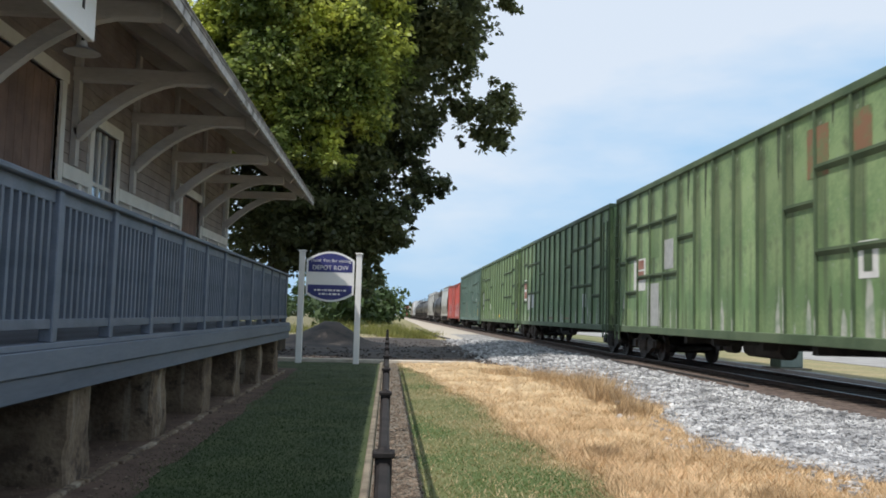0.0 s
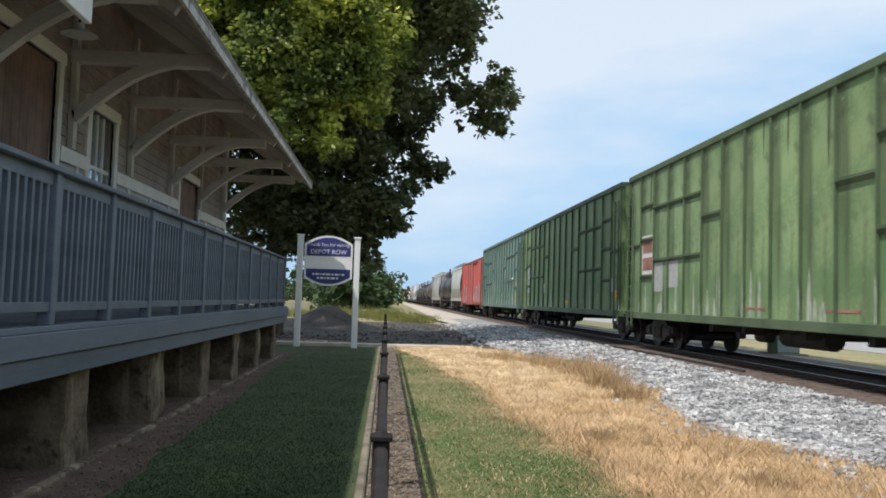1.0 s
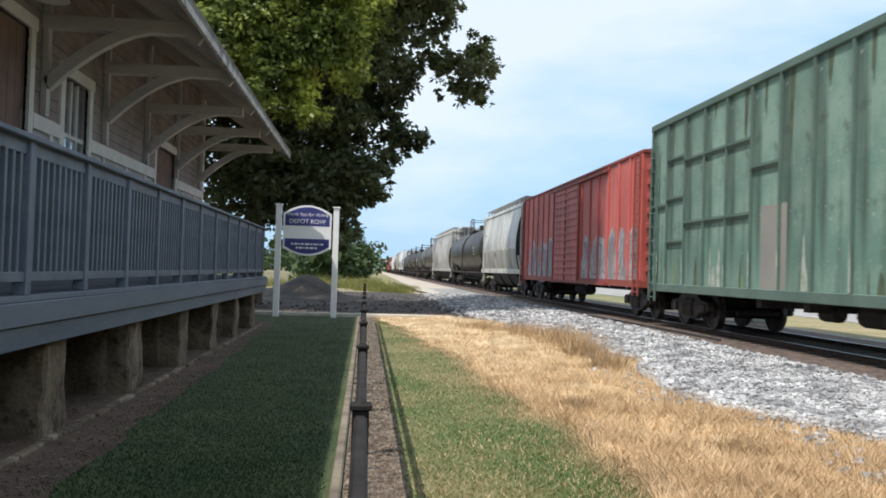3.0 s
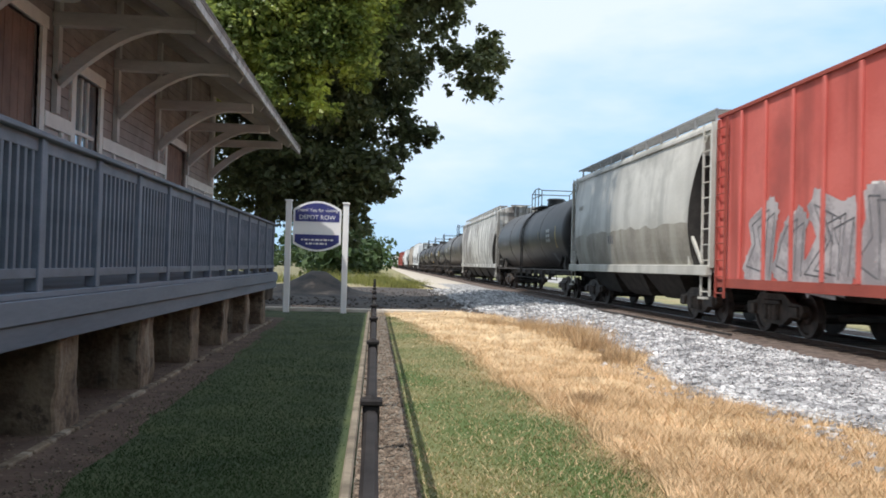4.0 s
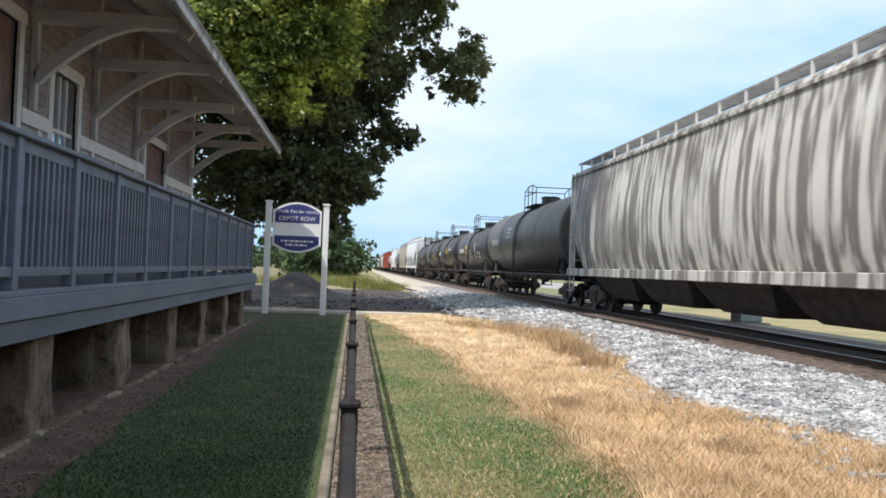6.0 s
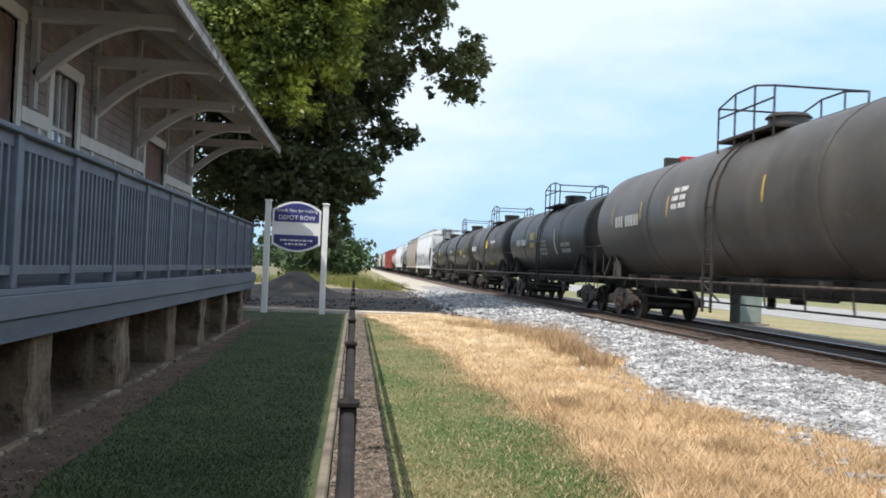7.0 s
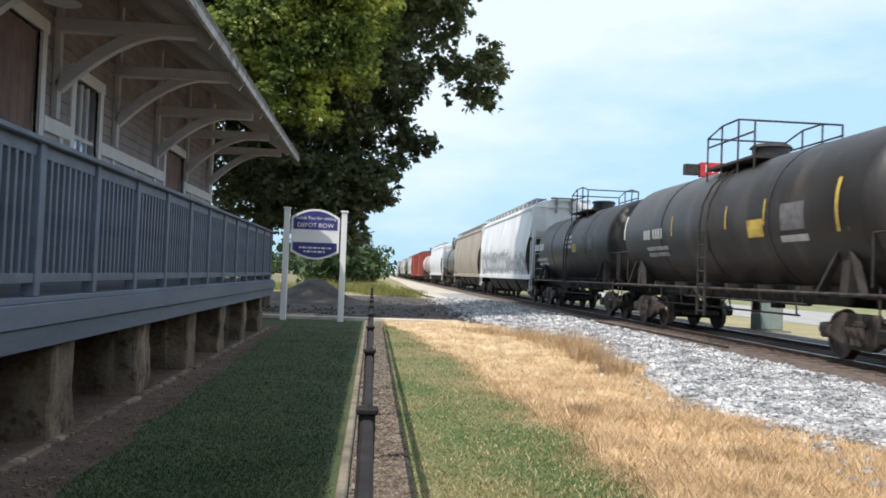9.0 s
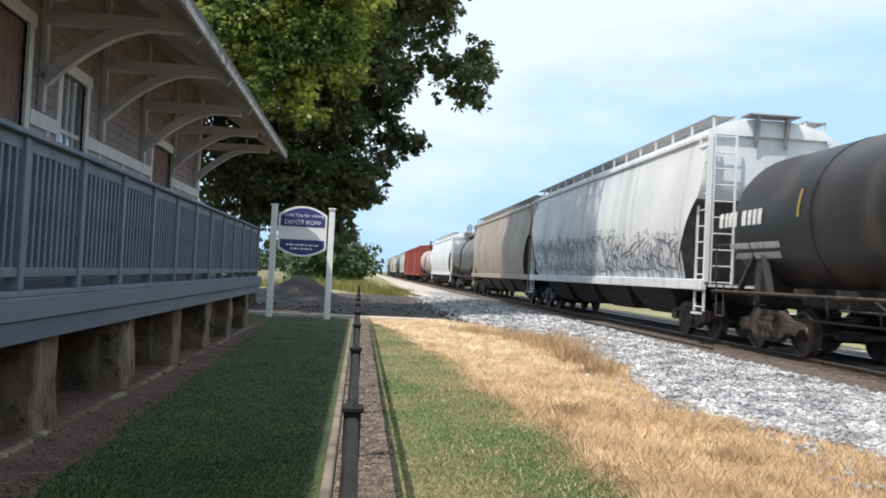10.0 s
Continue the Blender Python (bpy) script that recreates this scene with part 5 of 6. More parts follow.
    part("brake_pipe", rod(bmesh.new(), (-.95, -3.6, .80), (-.95, 2.6, .80), .022, seg=6), M_UNDER, car)
    part("brake_rod", rod(bmesh.new(), (-1.25, -half + 3.4, .60), (-1.25, half - 3.4, .60), .02, seg=6), M_UNDER, car)
    y = -half + 3.5
    while y < half - 3.4:
        part("hanger", rod(bmesh.new(), (-1.25, y, .60), (-1.3, y, 1.0), .018, seg=6), M_UNDER, car)
        y += 1.45
    for s in (-1, 1):
        part("brace_rod", rod(bmesh.new(), (-1.25, s * .3, .60), (-1.32, s * 1.1, 1.0), .02, seg=6), M_UNDER, car)
    for y in (-3.4, -1.7, .9, 2.4):
        part("hanger", rod(bmesh.new(), (-.95, y, .80), (-.85, y, 1.1), .022, seg=6), M_UNDER, car)
    for y, z, w, hh, m in marks:
        z -= .60
        # patches follow the curve of the shell
        bm = bmesh.new()
        n = max(2, int(hh / .12))
        ring = []
        for k in range(n + 1):
            zz = z - hh / 2 + hh * k / n - axis
            x = -math.sqrt(max(.01, (radius + .012) ** 2 - zz * zz))
            ring.append([bm.verts.new((x, y - w / 2, zz + axis)), bm.verts.new((x, y + w / 2, zz + axis))])
        for a, b in zip(ring, ring[1:]):
            bm.faces.new((a[0], a[1], b[1], b[0]))
        part("marking", bm, m, tank)
    running_gear(car, half, near_inset=near_inset)
    return place(car, near, far)


GREEN = surface("faded_green_paint", (0.158, 0.262, 0.114), (0.270, 0.372, 0.178), 0.6, soot=((.06, .07, .045), .57, 1.3), vary=.15, scale=.9, fine=14, lo=.4, hi=.6, streak=((.08, .10, .06), .85, 2.6), spots=((.34, .38, .31), .625, 4.0))
# Dark trim greens carry the shadow along posts, stiffeners and top chord.
GREEN_DK = surface("shade_toned_green_trim", (0.062, 0.100, 0.052), (0.110, 0.155, 0.085), 0.7, scale=1, fine=25)
GREEN_B = surface("grimy_green_paint", (0.142, 0.232, 0.090), (0.220, 0.310, 0.140), 0.65, soot=((.07, .095, .055), .57, .40), vary=.14, scale=.8, fine=25, streak=((.08, .105, .055), .8, 2.2), spots=((.34, .37, .31), .64, 5.0))
TEAL = surface("faded_teal_paint", (0.125, 0.225, 0.182), (0.200, 0.300, 0.245), 0.6, soot=((.035, .045, .04), .57, 1.5), vary=.15, scale=.9, fine=14, lo=.4, hi=.6, streak=((.045, .07, .058), .85, 2.6), spots=((.40, .42, .37), .625, 4.0))
TEAL_DK = surface("shade_toned_teal_trim", (0.075, 0.125, 0.105), (0.115, 0.175, 0.145), 0.7, scale=1, fine=25)
CHALK = surface("chalky_worn_primer", (0.27, 0.33, 0.25), (0.46, 0.47, 0.42), 0.75, scale=4, fine=30, lo=.40, hi=.60)
SOOTY = surface("sooty_green_grime", (0.055, 0.075, 0.045), (0.10, 0.13, 0.075), 0.8, scale=3, fine=25)
RED = surface("faded_red_paint", (0.49, 0.100, 0.082), (0.59, 0.145, 0.120), 0.6, vary=.05, scale=.8, fine=25, streak=((.24, .045, .035), .6, 2.5), soot=((.30, .07, .058), .58, .3))
RED_DK = surface("dark_red_trim", (0.24, 0.05, 0.035), (0.32, 0.07, 0.05), 0.65, scale=1, fine=25)
GREY = surface("weathered_light_grey_paint", (0.46, 0.45, 0.405), (0.60, 0.59, 0.54), 0.42, scale=.7, fine=20, streak=((.28, .27, .24), .6, 1.1, .47), soot=((.26, .25, .215), .50, .42))
# Streaks are grime; the broad dark blotch partly holds tree shade in the paint.
GREYWHITE = surface("streaked_white_paint", (0.52, 0.51, 0.47), (0.62, 0.61, 0.57), 0.55, scale=.7, fine=20, streak=((.075, .062, .052), .78, 4.2, .43), soot=((.11, .088, .078), .50, .22))
WHITE = surface("white_car_paint", (0.64, 0.65, 0.65), (0.74, 0.75, 0.75), 0.5, scale=.7, fine=20, streak=((.36, .36, .35), .5, 2))
TAN = surface("tan_car_paint", (0.30, 0.25, 0.20), (0.38, 0.32, 0.26), 0.6, scale=.7, fine=20, streak=((.15, .13, .11), .6, 2))
TANKBLACK = surface("dusty_black_tank", (0.013, 0.012, 0.012), (0.030, 0.027, 0.026), 0.46, scale=.6, fine=18, streak=((.085, .07, .058), .5, 1.6), soot=((.010, .0095, .0095), .52, .45), spots=((.11, .09, .075), .68, 2.2))
TANKGREY = surface("dusty_dark_grey_tank", (0.050, 0.046, 0.042), (0.080, 0.073, 0.066), 0.46, scale=.6, fine=18, streak=((.115, .10, .085), .6, 1.6), soot=((.024, .022, .021), .52, .4), spots=((.13, .11, .09), .67, 2.0))
TANKLIGHT = surface("grey_green_tank", (0.10, 0.11, 0.105), (0.14, 0.15, 0.145), 0.5, scale=.6, fine=18, streak=((.08, .08, .08), .6, 1.6))
TANKWHITE = surface("white_tank", (0.62, 0.62, 0.61), (0.72, 0.72, 0.71), 0.4, scale=.6, fine=18)
SILVER = surface("faded_silver_letter", (0.36, 0.37, 0.36), (0.46, 0.47, 0.46), 0.5)
PALEBLUE = surface("pale_blue_letter", (0.42, 0.50, 0.55), (0.50, 0.58, 0.62), 0.6)
DKGREY = surface("dark_grey_letter", (0.10, 0.10, 0.11), (0.16, 0.16, 0.17), 0.6)
MAUVE = surface("mauve_grey_spray_paint", (0.27, 0.25, 0.26), (0.44, 0.41, 0.42), 0.6, scale=1.6, fine=14, lo=.42, hi=.58)
SPRAYGREY = surface("blue_grey_spray_paint", (0.26, 0.28, 0.31), (0.62, 0.63, 0.64), 0.55, scale=2.6, fine=12, stretch=(1, 2.5, .5), lo=.44, hi=.56)
RUSTY = surface("rust_brown_mark", (0.24, 0.10, 0.075), (0.38, 0.20, 0.155), 0.8, scale=2, fine=20)
RUSTFADE = surface("rust_breaking_through_green", (0.135, 0.21, 0.095), (0.24, 0.13, 0.075), 0.8, scale=2.2, fine=14, lo=.36, hi=.58)
PINKISH = surface("faded_teal_primer", (0.24, 0.24, 0.215), (0.29, 0.28, 0.25), 0.7, scale=1, fine=20)
GRAF = [MAUVE, DKGREY, PALEBLUE, M_WHITEMARK]
GRAF_GREY = [SPRAYGREY, DKGREY, PALEBLUE, M_WHITEMARK]

PALEGREEN = surface("faded_green_paint", (0.128, 0.212, 0.092), (0.215, 0.300, 0.142), 0.65, soot=((.06, .075, .05), .57, .45), vary=.13, scale=.8, fine=25, streak=((.08, .10, .06), .85, 2.6), spots=((.34, .38, .31), .635, 5.0))
TICK = surface("faded_yellow_tick", (0.36, 0.25, 0.05), (0.60, 0.43, 0.09), 0.6, scale=3, fine=25, lo=.42, hi=.58)
RUSTDARK = surface("dark_rust_run", (0.030, 0.020, 0.015), (0.075, 0.045, 0.030), 0.8, scale=1.5, fine=20, lo=.42, hi=.58)


chip_gondola(8.0, 27.9, GREEN, GREEN_DK, "faded green high-sided woodchip gondola with outside posts",
             [(4.4, 2.9, .8, .8, SILVER), (-5.15, 2.15, .55, .6, M_WHITEMARK), (-3.6, 4.15, .75, .9, RUSTFADE), (-5.0, 4.25, .6, .7, RUSTFADE), (-6.3, 3.9, .7, 1.0, RUSTFADE), (7.0, 2.45, 1.15, .95, M_WHITEMARK), (5.7, 1.55, 1.0, 1.2, SILVER), (5.6, 3.3, .85, .85, PALEGREEN), (8.3, 1.2, .9, .5, PALEGREEN)])
mark(MOVING[-1], -5.15, 2.15, .24, .38, GREEN_DK, -1.54)
for z in (2.42, 2.74):
    mark(MOVING[-1], 6.9, z, .66, .26, RUSTY, -1.54)

chip_gondola(27.9, 48.2, GREEN, GREEN_DK, "light green woodchip gondola with pale repainted patches",
             [(7.9, 2.55, 1.05, 1.15, M_WHITEMARK), (7.0, 1.95, .9, .9, SILVER), (5.8, 2.0, .9, .8, SILVER), (-5.9, 1.8, .55, .5, M_WHITEMARK), (-5.9, 1.8, .3, .25, DKGREY), (.8, 1.1, 1.1, .05, RUSTY), (-2.6, 1.1, 1.1, .05, RUSTY)])
for z in (2.3, 2.8):
    mark(MOVING[-1], 7.9, z, .85, .36, RUSTY, -1.54)
chip_gondola(48.2, 68.6, GREEN_B, GREEN_DK, "faded green woodchip gondola with white patches",
             [(7.8, 2.6, .9, .9, SILVER), (7.8, 1.9, .9, .6, SILVER), (3.6, 1.8, .34, .42, M_WHITEMARK), (-1.4, 1.15, .7, .16, M_YELLOW), (-8.7, 1.75, .4, .45, SILVER), (-9.2, 1.4, .5, .35, M_YELLOW)])
chip_gondola(68.6, 88.1, TEAL, TEAL_DK, "faded teal woodchip gondola with rust-stained posts",
             [(-7.5, 1.4, .42, .5, TICK), (-7.7, 2.1, .45, .32, M_YELLOW), (-4.6, 1.5, .45, .2, TICK), (-1.85, 1.5, .4, .12, M_YELLOW), (2.6, 1.7, 1.0, 1.6, PINKISH), (-6, 2.4, .8, .3, M_WHITEMARK), (-3, 3.0, .4, .8, SILVER)])
boxcar(88.3, 106.2, RED, RED_DK, "faded red boxcar with a ribbed sliding door", graffiti=GRAF)
GRIME = surface("grey_brown_grime", (0.20, 0.185, 0.15), (0.34, 0.32, 0.275), 0.6, scale=.9, fine=12, streak=((.46, .45, .40), .6, 1.4))
covered_hopper(106.4, 120.2, GREY, GREY, "weathered light grey covered hopper with a grimy lower band", top=4.72, slope=.95, full_slope=True, grime=GRIME,
               marks=[(1.2 - k * .2, 2.05, .13, .26, DKGREY) for k in range(3)] + [(5.35 - k * .17, 3.3, .1, .16, GRIME) for k in range(4)])
def ticks(ys, z=3.35):
    return [(y, z + .05, .065, .5, TICK) for y in ys]


def words(y, z, w, rows=1, h=.2, m=None):
    """Bars in place of a line of lettering."""
    out, k = [], 0
    for r in range(rows):
        x = 0.0
        rng = random.Random(int(y * 10 + r))
        while x < w:
            a = h * rng.uniform(.42, .62)
            out.append((y + w / 2 - x, z - r * h * 1.6, a, h, m or M_WHITEMARK))
            x += a + h * .2
            if abs(x - w * .42) < h * .35:
                x += h * .6
    return out


tank_car(120.2, 140.0, TANKBLACK, "black tank car with a railed top platform", 1.63, 2.76, marks=words(5.6, 3.0, 2.0, 1, .2, DKGREY) + words(-6.1, 3.3, .7, 3, .13, SILVER) + [(-6.5, 2.1, .5, .5, DKGREY), (-3.9, 3.1, .06, .42, TICK), (-7.6, 3.0, .08, .9, TICK), (.95, 3.4, .2, 1.9, RUSTDARK)], near_inset=2.75)
covered_hopper(140.3, 161.3, GREYWHITE, GREYWHITE, "white covered hopper with dark vertical streaks", ribs=0, top=4.8)
tank_car(161.3, 180.4, TANKGREY, "dusty dark grey tank car with yellow ticks", 1.62, 2.82, marks=ticks([6.9, 4.5, 2.6, -2.2, -6.9]) + words(5.6, 3.2, 1.8, 1, .3, SILVER) + words(1.9, 3.75, .8, 3, .12))
tank_car(180.4, 196.0, TANKBLACK, "black tank car with yellow placard and white lettering bars", 1.46, 2.65, marks=words(3.9, 3.0, 2.0, 1, .26) + [(1.55, 3.22, .8, .3, TICK), (1.55, 2.84, .8, .2, TICK), (-2.6, 2.9, .16, 1.0, M_WHITEMARK)] + words(-.5, 2.95, 1.2, 4, .1, SILVER) + words(-4.2, 2.75, 1.3, 2, .14, SILVER) + ticks([2.6, .6, -3.4], 3.2))
tank_car(196.0, 209.0, TANKBLACK, "dusty black tank car with a yellow placard and white lettering bars", 1.50, 2.64, marks=words(4.6, 3.0, 1.5, 1, .28) + [(-.35, 3.15, .75, .42, M_YELLOW), (-.6, 2.1, .7, .16, M_YELLOW), (-2.6, 3.0, .3, .22, RUSTY)] + words(1.8, 2.6, 1.2, 3, .08, DKGREY) + words(-.6, 2.55, 1.1, 4, .08, DKGREY) + words(-2.6, 3.25, 1.3, 1, .14) + ticks([5.4, 3.0, -4.6], 3.3))
tank_car(209.2, 223.8, TANKBLACK, "black tank car with tall yellow ticks", 1.50, 2.66, marks=words(3.6, 3.0, 1.5, 1, .26, SILVER) + ticks([2.2, -1.1, -2.9], 3.1) + [(-5.5, 3.1, .1, .9, TICK), (-2.5, 2.85, .7, .35, TICK), (-4.0, 3.0, .9, .5, DKGREY), (-4.0, 2.6, 1.0, .12, SILVER), (6.2, 3.3, .12, .7, M_WHITEMARK)] + words(3.4, 2.62, 1.6, 2, .1, SILVER))
tank_car(223.8, 237.5, TANKBLACK, "black tank car with white lettering bars", 1.44, 2.60, marks=words(5.4, 3.1, 1.9, 1, .3) + words(5.0, 2.55, 2.0, 2, .12) + [(-1.2, 2.9, .7, .3, TICK), (-3.6, 3.0, .5, .4, DKGREY)] + words(-.2, 3.35, 1.2, 3, .12) + ticks([3.2, .6, -2.4], 3.2))
covered_hopper(237.6, 256.8, WHITE, WHITE, "white covered hopper with silver spray paint over its lower side", top=4.8, graffiti=GRAF_GREY)
covered_hopper(256.8, 276.2, TAN, TAN, "tan covered hopper with near-black bins", top=4.7)
tank_car(276.2, 290, TANKLIGHT, "grey tank car with plain shell")
covered_hopper(290, 309, WHITE, WHITE, "clean white covered hopper car")
tank_car(309, 327, TANKWHITE, "white tank car with red bands", bands=[(-5, 1.2, RED_DK), (-1.6, 1.2, RED_DK), (1.8, 1.2, RED_DK), (5.2, 1.2, RED_DK)])
boxcar(327, 345, RED_DK, RED_DK, "dark red boxcar far down the train")
boxcar(345, 363, RED_DK, RED_DK, "dark red boxcar far down the train")
covered_hopper(363, 381, GREY, GREY, "grey covered hopper far down the train")
tank_car(381, 398, TANKBLACK, "black tank car far down the train")
covered_hopper(398, 416, GREY, GREY, "grey covered hopper far down the train")
covered_hopper(416, 434, GREYWHITE, GREYWHITE, "pale covered hopper far down the train")
tank_car(434, 451, TANKBLACK, "black tank car far down the train")
covered_hopper(451, 469, GREY, GREY, "grey covered hopper far down the train")


# ---------------------------------------------------------------- trees
def foliage(lobes, clumps, leaves, size, seed, clump=.55, flat=.62):
    """Leafy clumps over and inside lobes (x, y, z, rx, ry, rz): each clump is a drooping spray of broad leaves, densest at its hub."""
    rng = np.random.default_rng(seed)
    lobes = np.array(lobes, float)
    area = (lobes[:, 3] * lobes[:, 4] * lobes[:, 5]) ** .70
    pick = rng.choice(len(lobes), clumps, p=area / area.sum())
    d = rng.normal(size=(clumps, 3))
    d /= np.linalg.norm(d, axis=1)[:, None]
    rad = np.where(rng.uniform(0, 1, clumps) < .72, rng.uniform(.72, 1.05, clumps), rng.uniform(.1, .72, clumps))
    hub = lobes[pick, :3] + d * rad[:, None] * lobes[pick, 3:]
    reach = clump * rng.uniform(.55, 1.35, clumps) * np.clip(lobes[pick, 3:].min(1) / .9, .45, 1)
    thin = np.repeat(lobes[pick, 3:].max(1) < 1.0, leaves) & (rng.uniform(0, 1, clumps * leaves) < .45)
    n = clumps * leaves
    e = rng.normal(size=(n, 3))
    e /= np.linalg.norm(e, axis=1)[:, None]
    c = np.repeat(hub, leaves, 0) + e * (rng.uniform(0, 1, n) ** .55 * np.repeat(reach, leaves))[:, None] * np.array([1, 1, .62])
    u = e * .7 + rng.normal(size=(n, 3)) * .6
    u[:, 2] = u[:, 2] * .6 - .35
    u /= np.linalg.norm(u, axis=1)[:, None]
    v = rng.normal(size=(n, 3)) * np.array([1, 1, .45])
    v -= (v * u).sum(1)[:, None] * u
    v /= np.linalg.norm(v, axis=1)[:, None]
    s = size * rng.uniform(.6, 1.35, n)[:, None]
    c, u, v, s = c[~thin], u[~thin], v[~thin], s[~thin]
    n = len(c)
    pts = np.stack([c - u * s, c + v * s * flat - u * s * .15, c + u * s, c - v * s * flat - u * s * .15], 1).reshape(-1, 3)
    me = bpy.data.meshes.new("crown")
    me.from_pydata(pts.tolist(), [], np.arange(n * 4).reshape(-1, 4).tolist())
    return me


def limb(bm, pts, r0, r1):
    n = len(pts) - 1
    for i in range(n):
        rod(bm, pts[i], pts[i + 1], r0 + (r1 - r0) * i / n, r0 + (r1 - r0) * (i + 1) / n, seg=8)


TREE_LOBES = [
    (-2.32, 33.5, 12.49, 3.30, 3.20, 2.86), (0.85, 33.5, 12.65, 2.50, 2.75, 2.42), (-3.08, 33.5, 8.55, 3.30, 3.20, 2.64),
    (-0.18, 33.5, 9.35, 2.00, 2.20, 2.00), (2.25, 32.4, 12.80, 1.30, 1.43, 1.60), (3.95, 33.0, 9.29, 0.95, 1.04, 0.90), (2.88, 33.6, 9.74, 0.80, 0.88, 0.60),
    (4.41, 32.7, 10.02, 0.50, 0.55, 0.50), (1.01, 33.3, 6.35, 0.75, 0.83, 0.80), (-0.34, 32.4, 4.69, 1.00, 1.10, 1.20), (-2.94, 33.5, 5.16, 2.50, 2.75, 2.40),
    (-4.92, 33.5, 5.09, 2.20, 2.42, 1.98), (-0.89, 32.7, 2.84, 0.70, 0.77, 1.00), (4.34, 33.3, 14.12, 0.90, 0.99, 0.22), (1.98, 32.4, 6.41, 0.35, 0.55, 0.40),
    (0.85, 33.0, 4.90, 0.30, 0.55, 0.40), (-1.34, 33.5, 16.77, 4.00, 3.20, 3.00), (1.91, 33.3, 15.45, 1.40, 1.54, 1.20),
    (3.04, 32.4, 11.26, 0.50, 0.55, 0.80)]
tree = thing("broadleaf_tree", "large broadleaf tree with a dense green crown beside the depot", "tree")
bm = bmesh.new()
base = Vector((-3.9, 29, -.1))
limb(bm, [base, base + Vector((.1, 0, 2.2)), base + Vector((.3, -.3, 5)), base + Vector((.2, -.5, 9)), base + Vector((.6, -.6, 13))], .48, .10)
part("trunk", bm, M_BARK, tree)
for q in ((2.8, -.5, 6.6), (3.4, -.8, 8.0), (4.6, -1, 10.2), (-3.0, -.5, 6.8), (2.2, .5, 4.6), (-1.6, -1.6, 10)):
    bm = bmesh.new()
    p0 = base + Vector((.15, -.15, 2.6 + q[2] * .15))
    p1 = base + Vector((q[0] * .5, q[1] * .5, 2.4 + q[2] * .5))
    limb(bm, [p0, p1, base + Vector((q[0], q[1], q[2] - .1))], .2, .03)
    part("limb", bm, M_BARK, tree)
# added lobes: most fitted to the crown's outline in view, two unseen for shade
ADDED_LOBES = [(2.2, 25, 14.6, 2.6, 2.4, 1.6), (-6.5, 27.5, 7.5, 3, 2, 3), (3.3, 28, 7.3, .55, .7, .5), (3.7, 28, 7.6, .4, .6, .5), (-1.1, 28, 6.1, 1.3, 2, 1.4), (-1.4, 28, 4.0, 1.3, 2, 1.3), (-6.6, 33, 9.5, 3.0, 3.4, 2.4),
            (1.35, 27.5, 7.9, .6, .6, .4), (2.1, 27.5, 8.0, .5, .5, .45), (2.75, 27.5, 7.15, .6, .5, .35), (3.5, 27.5, 8.75, .45, .4, .5),
            (1.0, 27.5, 5.65, .3, .4, .25), (1.45, 27.5, 5.25, .3, .3, .25), (1.8, 27.5, 5.6, .28, .3, .3), (.75, 27.5, 6.6, .4, .5, .5), (.7, 27.5, 4.6, .4, .4, .3),
            (2.45, 27.5, 8.45, .6, .5, .5), (2.0, 27.5, 8.95, .6, .6, .5), (.8, 27.5, 5.9, .5, .5, .5), (.5, 27.5, 5.1, .5, .5, .5)]
K = .84
me = foliage([(x * K, y * K, (z - 1.33) * K + 1.33, rx * K * .95, ry * K * 1.35, rz * K * .95) for x, y, z, rx, ry, rz in TREE_LOBES] + ADDED_LOBES, 4000, 42, .105, 3, .5)
me.materials.append(M_LEAF)
o = new("crown", me)
o.parent = tree
tagged(o, kind="stuff")

# unseen high top, added so that tree shade falls across the rails
bm = bmesh.new()
limb(bm, [Vector((-3.4, 28.4, 11.5)), Vector((-2.6, 28.6, 17)), Vector((-1.8, 29.6, 23.5))], .18, .04)
part("limb", bm, M_BARK, tree)
me = foliage([(-1.7, 30, 24, 3.5, 6.6, 3.6), (-1.6, 28.6, 19, 3.2, 4.2, 3.0), (-2.6, 25.5, 22, 2.6, 3, 2.6), (-1.2, 34, 22.5, 2.4, 3.2, 2.6)], 1500, 44, .15, 17, .8)
me.materials.append(M_LEAF)
o = new("crown", me)
o.parent = tree
tagged(o, kind="stuff")

pale_tree = thing("broadleaf_tree", "yellow-green broadleaf tree rising behind the depot roof", "tree")
bm = bmesh.new()
base = Vector((-6.6, 25.5, -.1))
limb(bm, [base, base + Vector((.1, 0, 2.6)), base + Vector((.5, -.2, 6)), base + Vector((1.2, -.4, 10.5))], .36, .07)
part("trunk", bm, M_BARK, pale_tree)
for q in ((1.9, -.4, 8.2), (-1.6, .3, 8.0), (1.0, .6, 6.4)):
    bm = bmesh.new()
    limb(bm, [base + Vector((.3, -.1, 4)), base + Vector((q[0] * .5, q[1] * .5, 4 + (q[2] - 4) * .55)), base + Vector(q)], .13, .025)
    part("limb", bm, M_BARK, pale_tree)
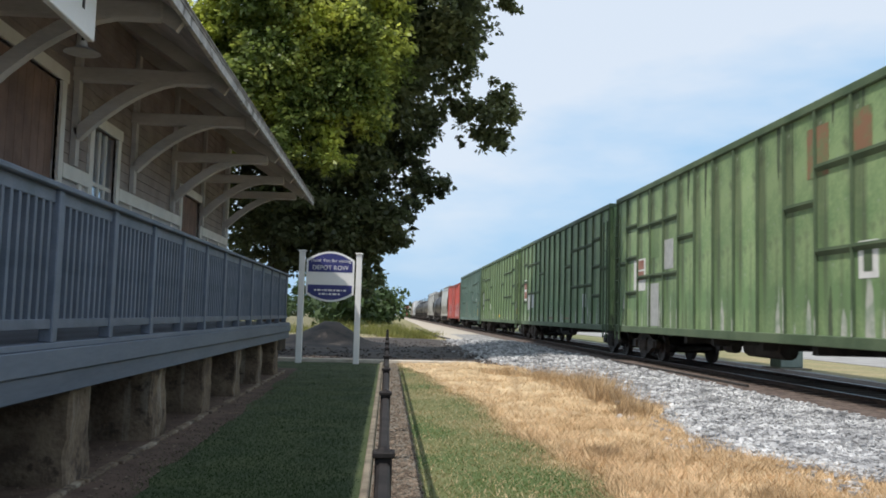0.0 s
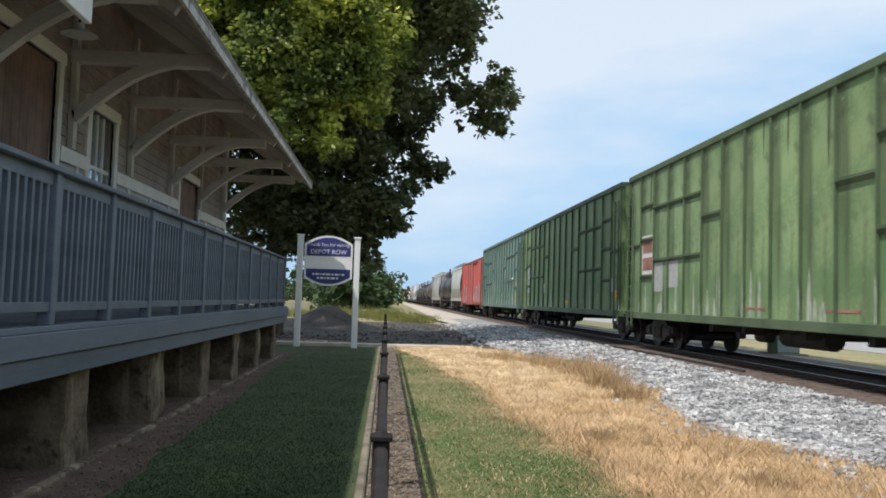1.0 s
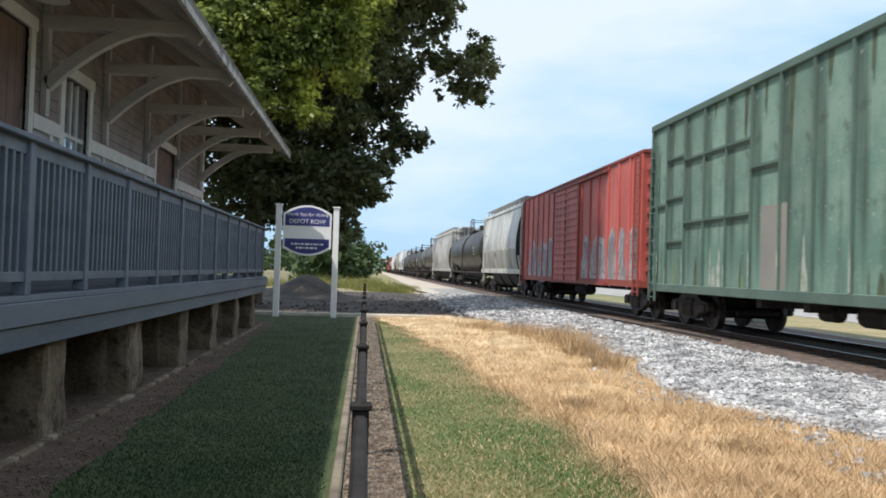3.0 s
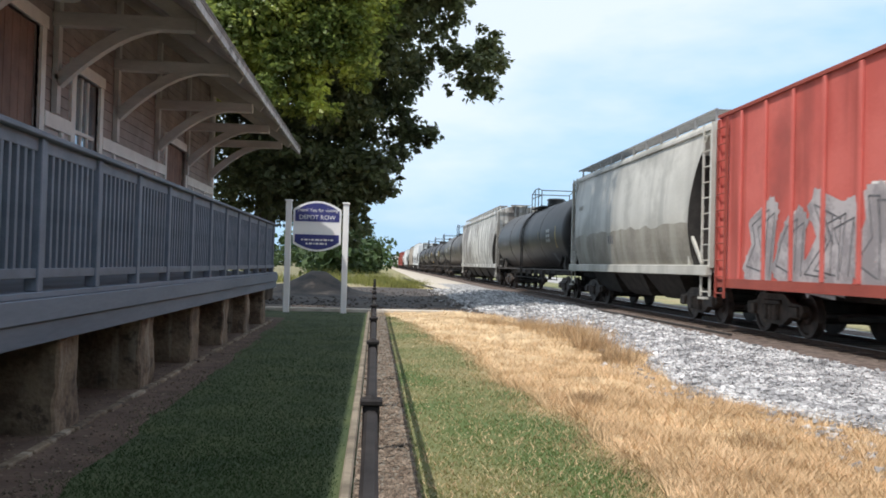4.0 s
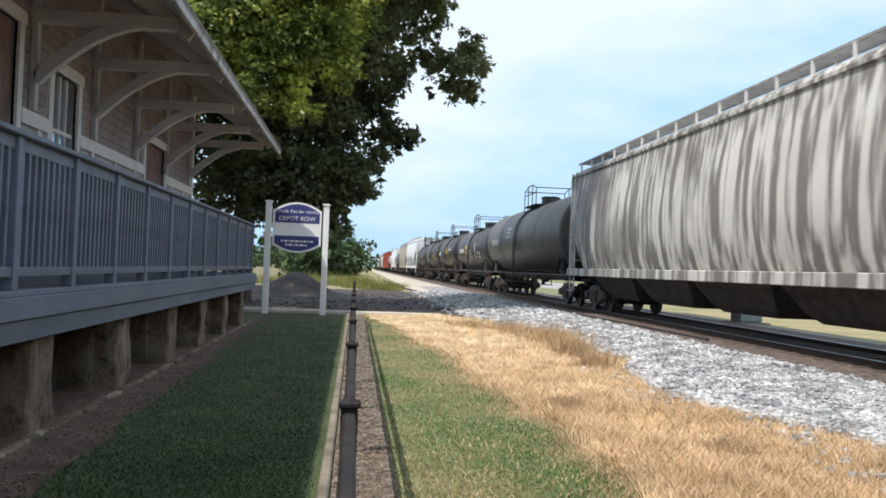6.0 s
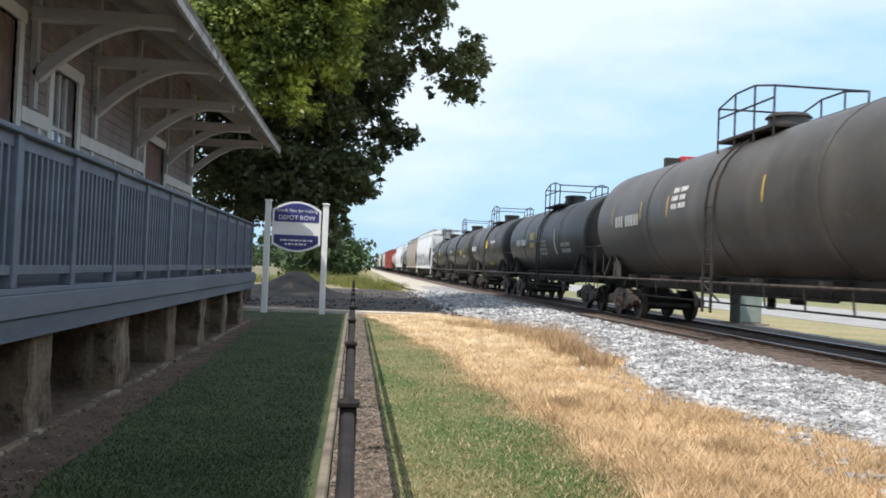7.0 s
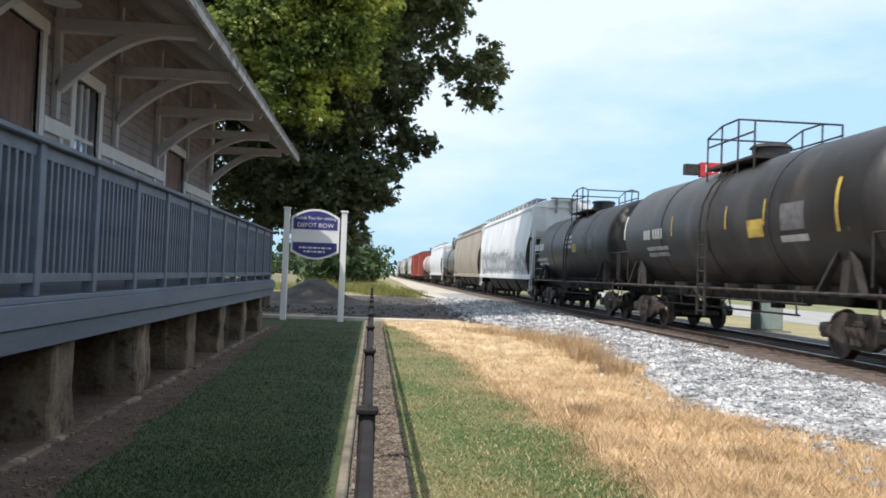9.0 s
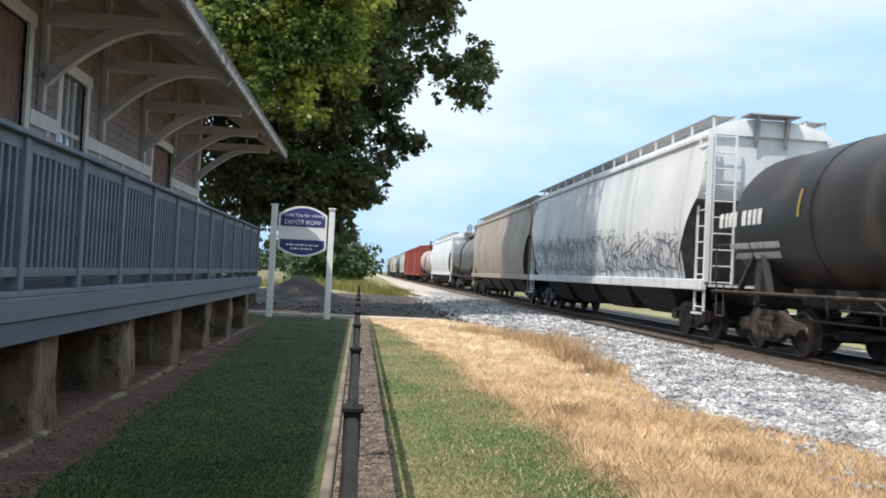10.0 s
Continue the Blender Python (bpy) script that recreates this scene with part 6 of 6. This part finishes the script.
PALE_LOBES = [(-5.68, 33.5, 12.32, 2.6, 2.6, 2.6), (-5.87, 33.5, 16.52, 3.6, 3.0, 3.0), (-8.63, 33.5, 9.12, 3.0, 3.0, 4.0), (-4.0, 33.0, 13.6, 1.5, 1.8, 1.7), (-3.7, 32.6, 10.9, 1.1, 1.4, 1.3), (-5.9, 33.0, 9.2, 1.9, 2.0, 1.7)]
# boughs placed over the area seen sunlit, in front of the dark crown
PALE_FRONT = [(-2.4, 24, 7.0, 1.0, .9, .7), (-1.4, 24.2, 7.7, 1.1, 1, .9), (-.9, 24.4, 8.9, 1.2, 1, 1.0), (-2.3, 24, 9.6, 1.9, 1.3, 1.5), (-3.5, 23.8, 8.0, 1.3, 1, 1.1),
              (-1.9, 24.3, 5.9, .9, .9, .6), (-3.0, 23.6, 6.0, .6, .7, .5), (-.6, 24.6, 7.0, .6, .7, .6), (-3.6, 24, 10.6, 2, 1.4, 1.4), (-1.0, 24.6, 10.8, 1.5, 1.2, 1.2)]
K = .76
me = foliage([(x * K, y * K, (z - 1.33) * K + 1.33, rx * K * .95, ry * K * 1.1, rz * K * .95) for x, y, z, rx, ry, rz in PALE_LOBES] + PALE_FRONT, 2900, 46, .088, 8, .46)
me.materials.append(M_LEAF_PALE)
o = new("crown", me)
o.parent = pale_tree
tagged(o, kind="stuff")

far = thing("tree_line", "line of distant green trees and bushes along the rails", "trees", kind="stuff")
rng = random.Random(4)
lobes = []
for i in range(46):
    y = rng.uniform(70, 260)
    x = 1.6 - rng.uniform(0, 1) ** 2 * 30
    h = rng.uniform(3.0, 5.5) + (y - 70) * .012
    lobes.append((x - 2.5, y, h * .5, rng.uniform(2, 3.4), 4, h * .55))
me = foliage(lobes, 900, 32, .32, 5, 1.1)
me.materials.append(M_LEAF_FAR)
o = new("crown", me)
o.parent = far


# ---------------------------------------------------------------- what moves
def motions():
    for car in MOVING:
        mid = car["mid"]
        walk(car, [(k * .5, pose(TRACK_X, mid - SPEED * k * .5, RAIL_Z + CAR_LIFT)) for k in range(21)])


motions()
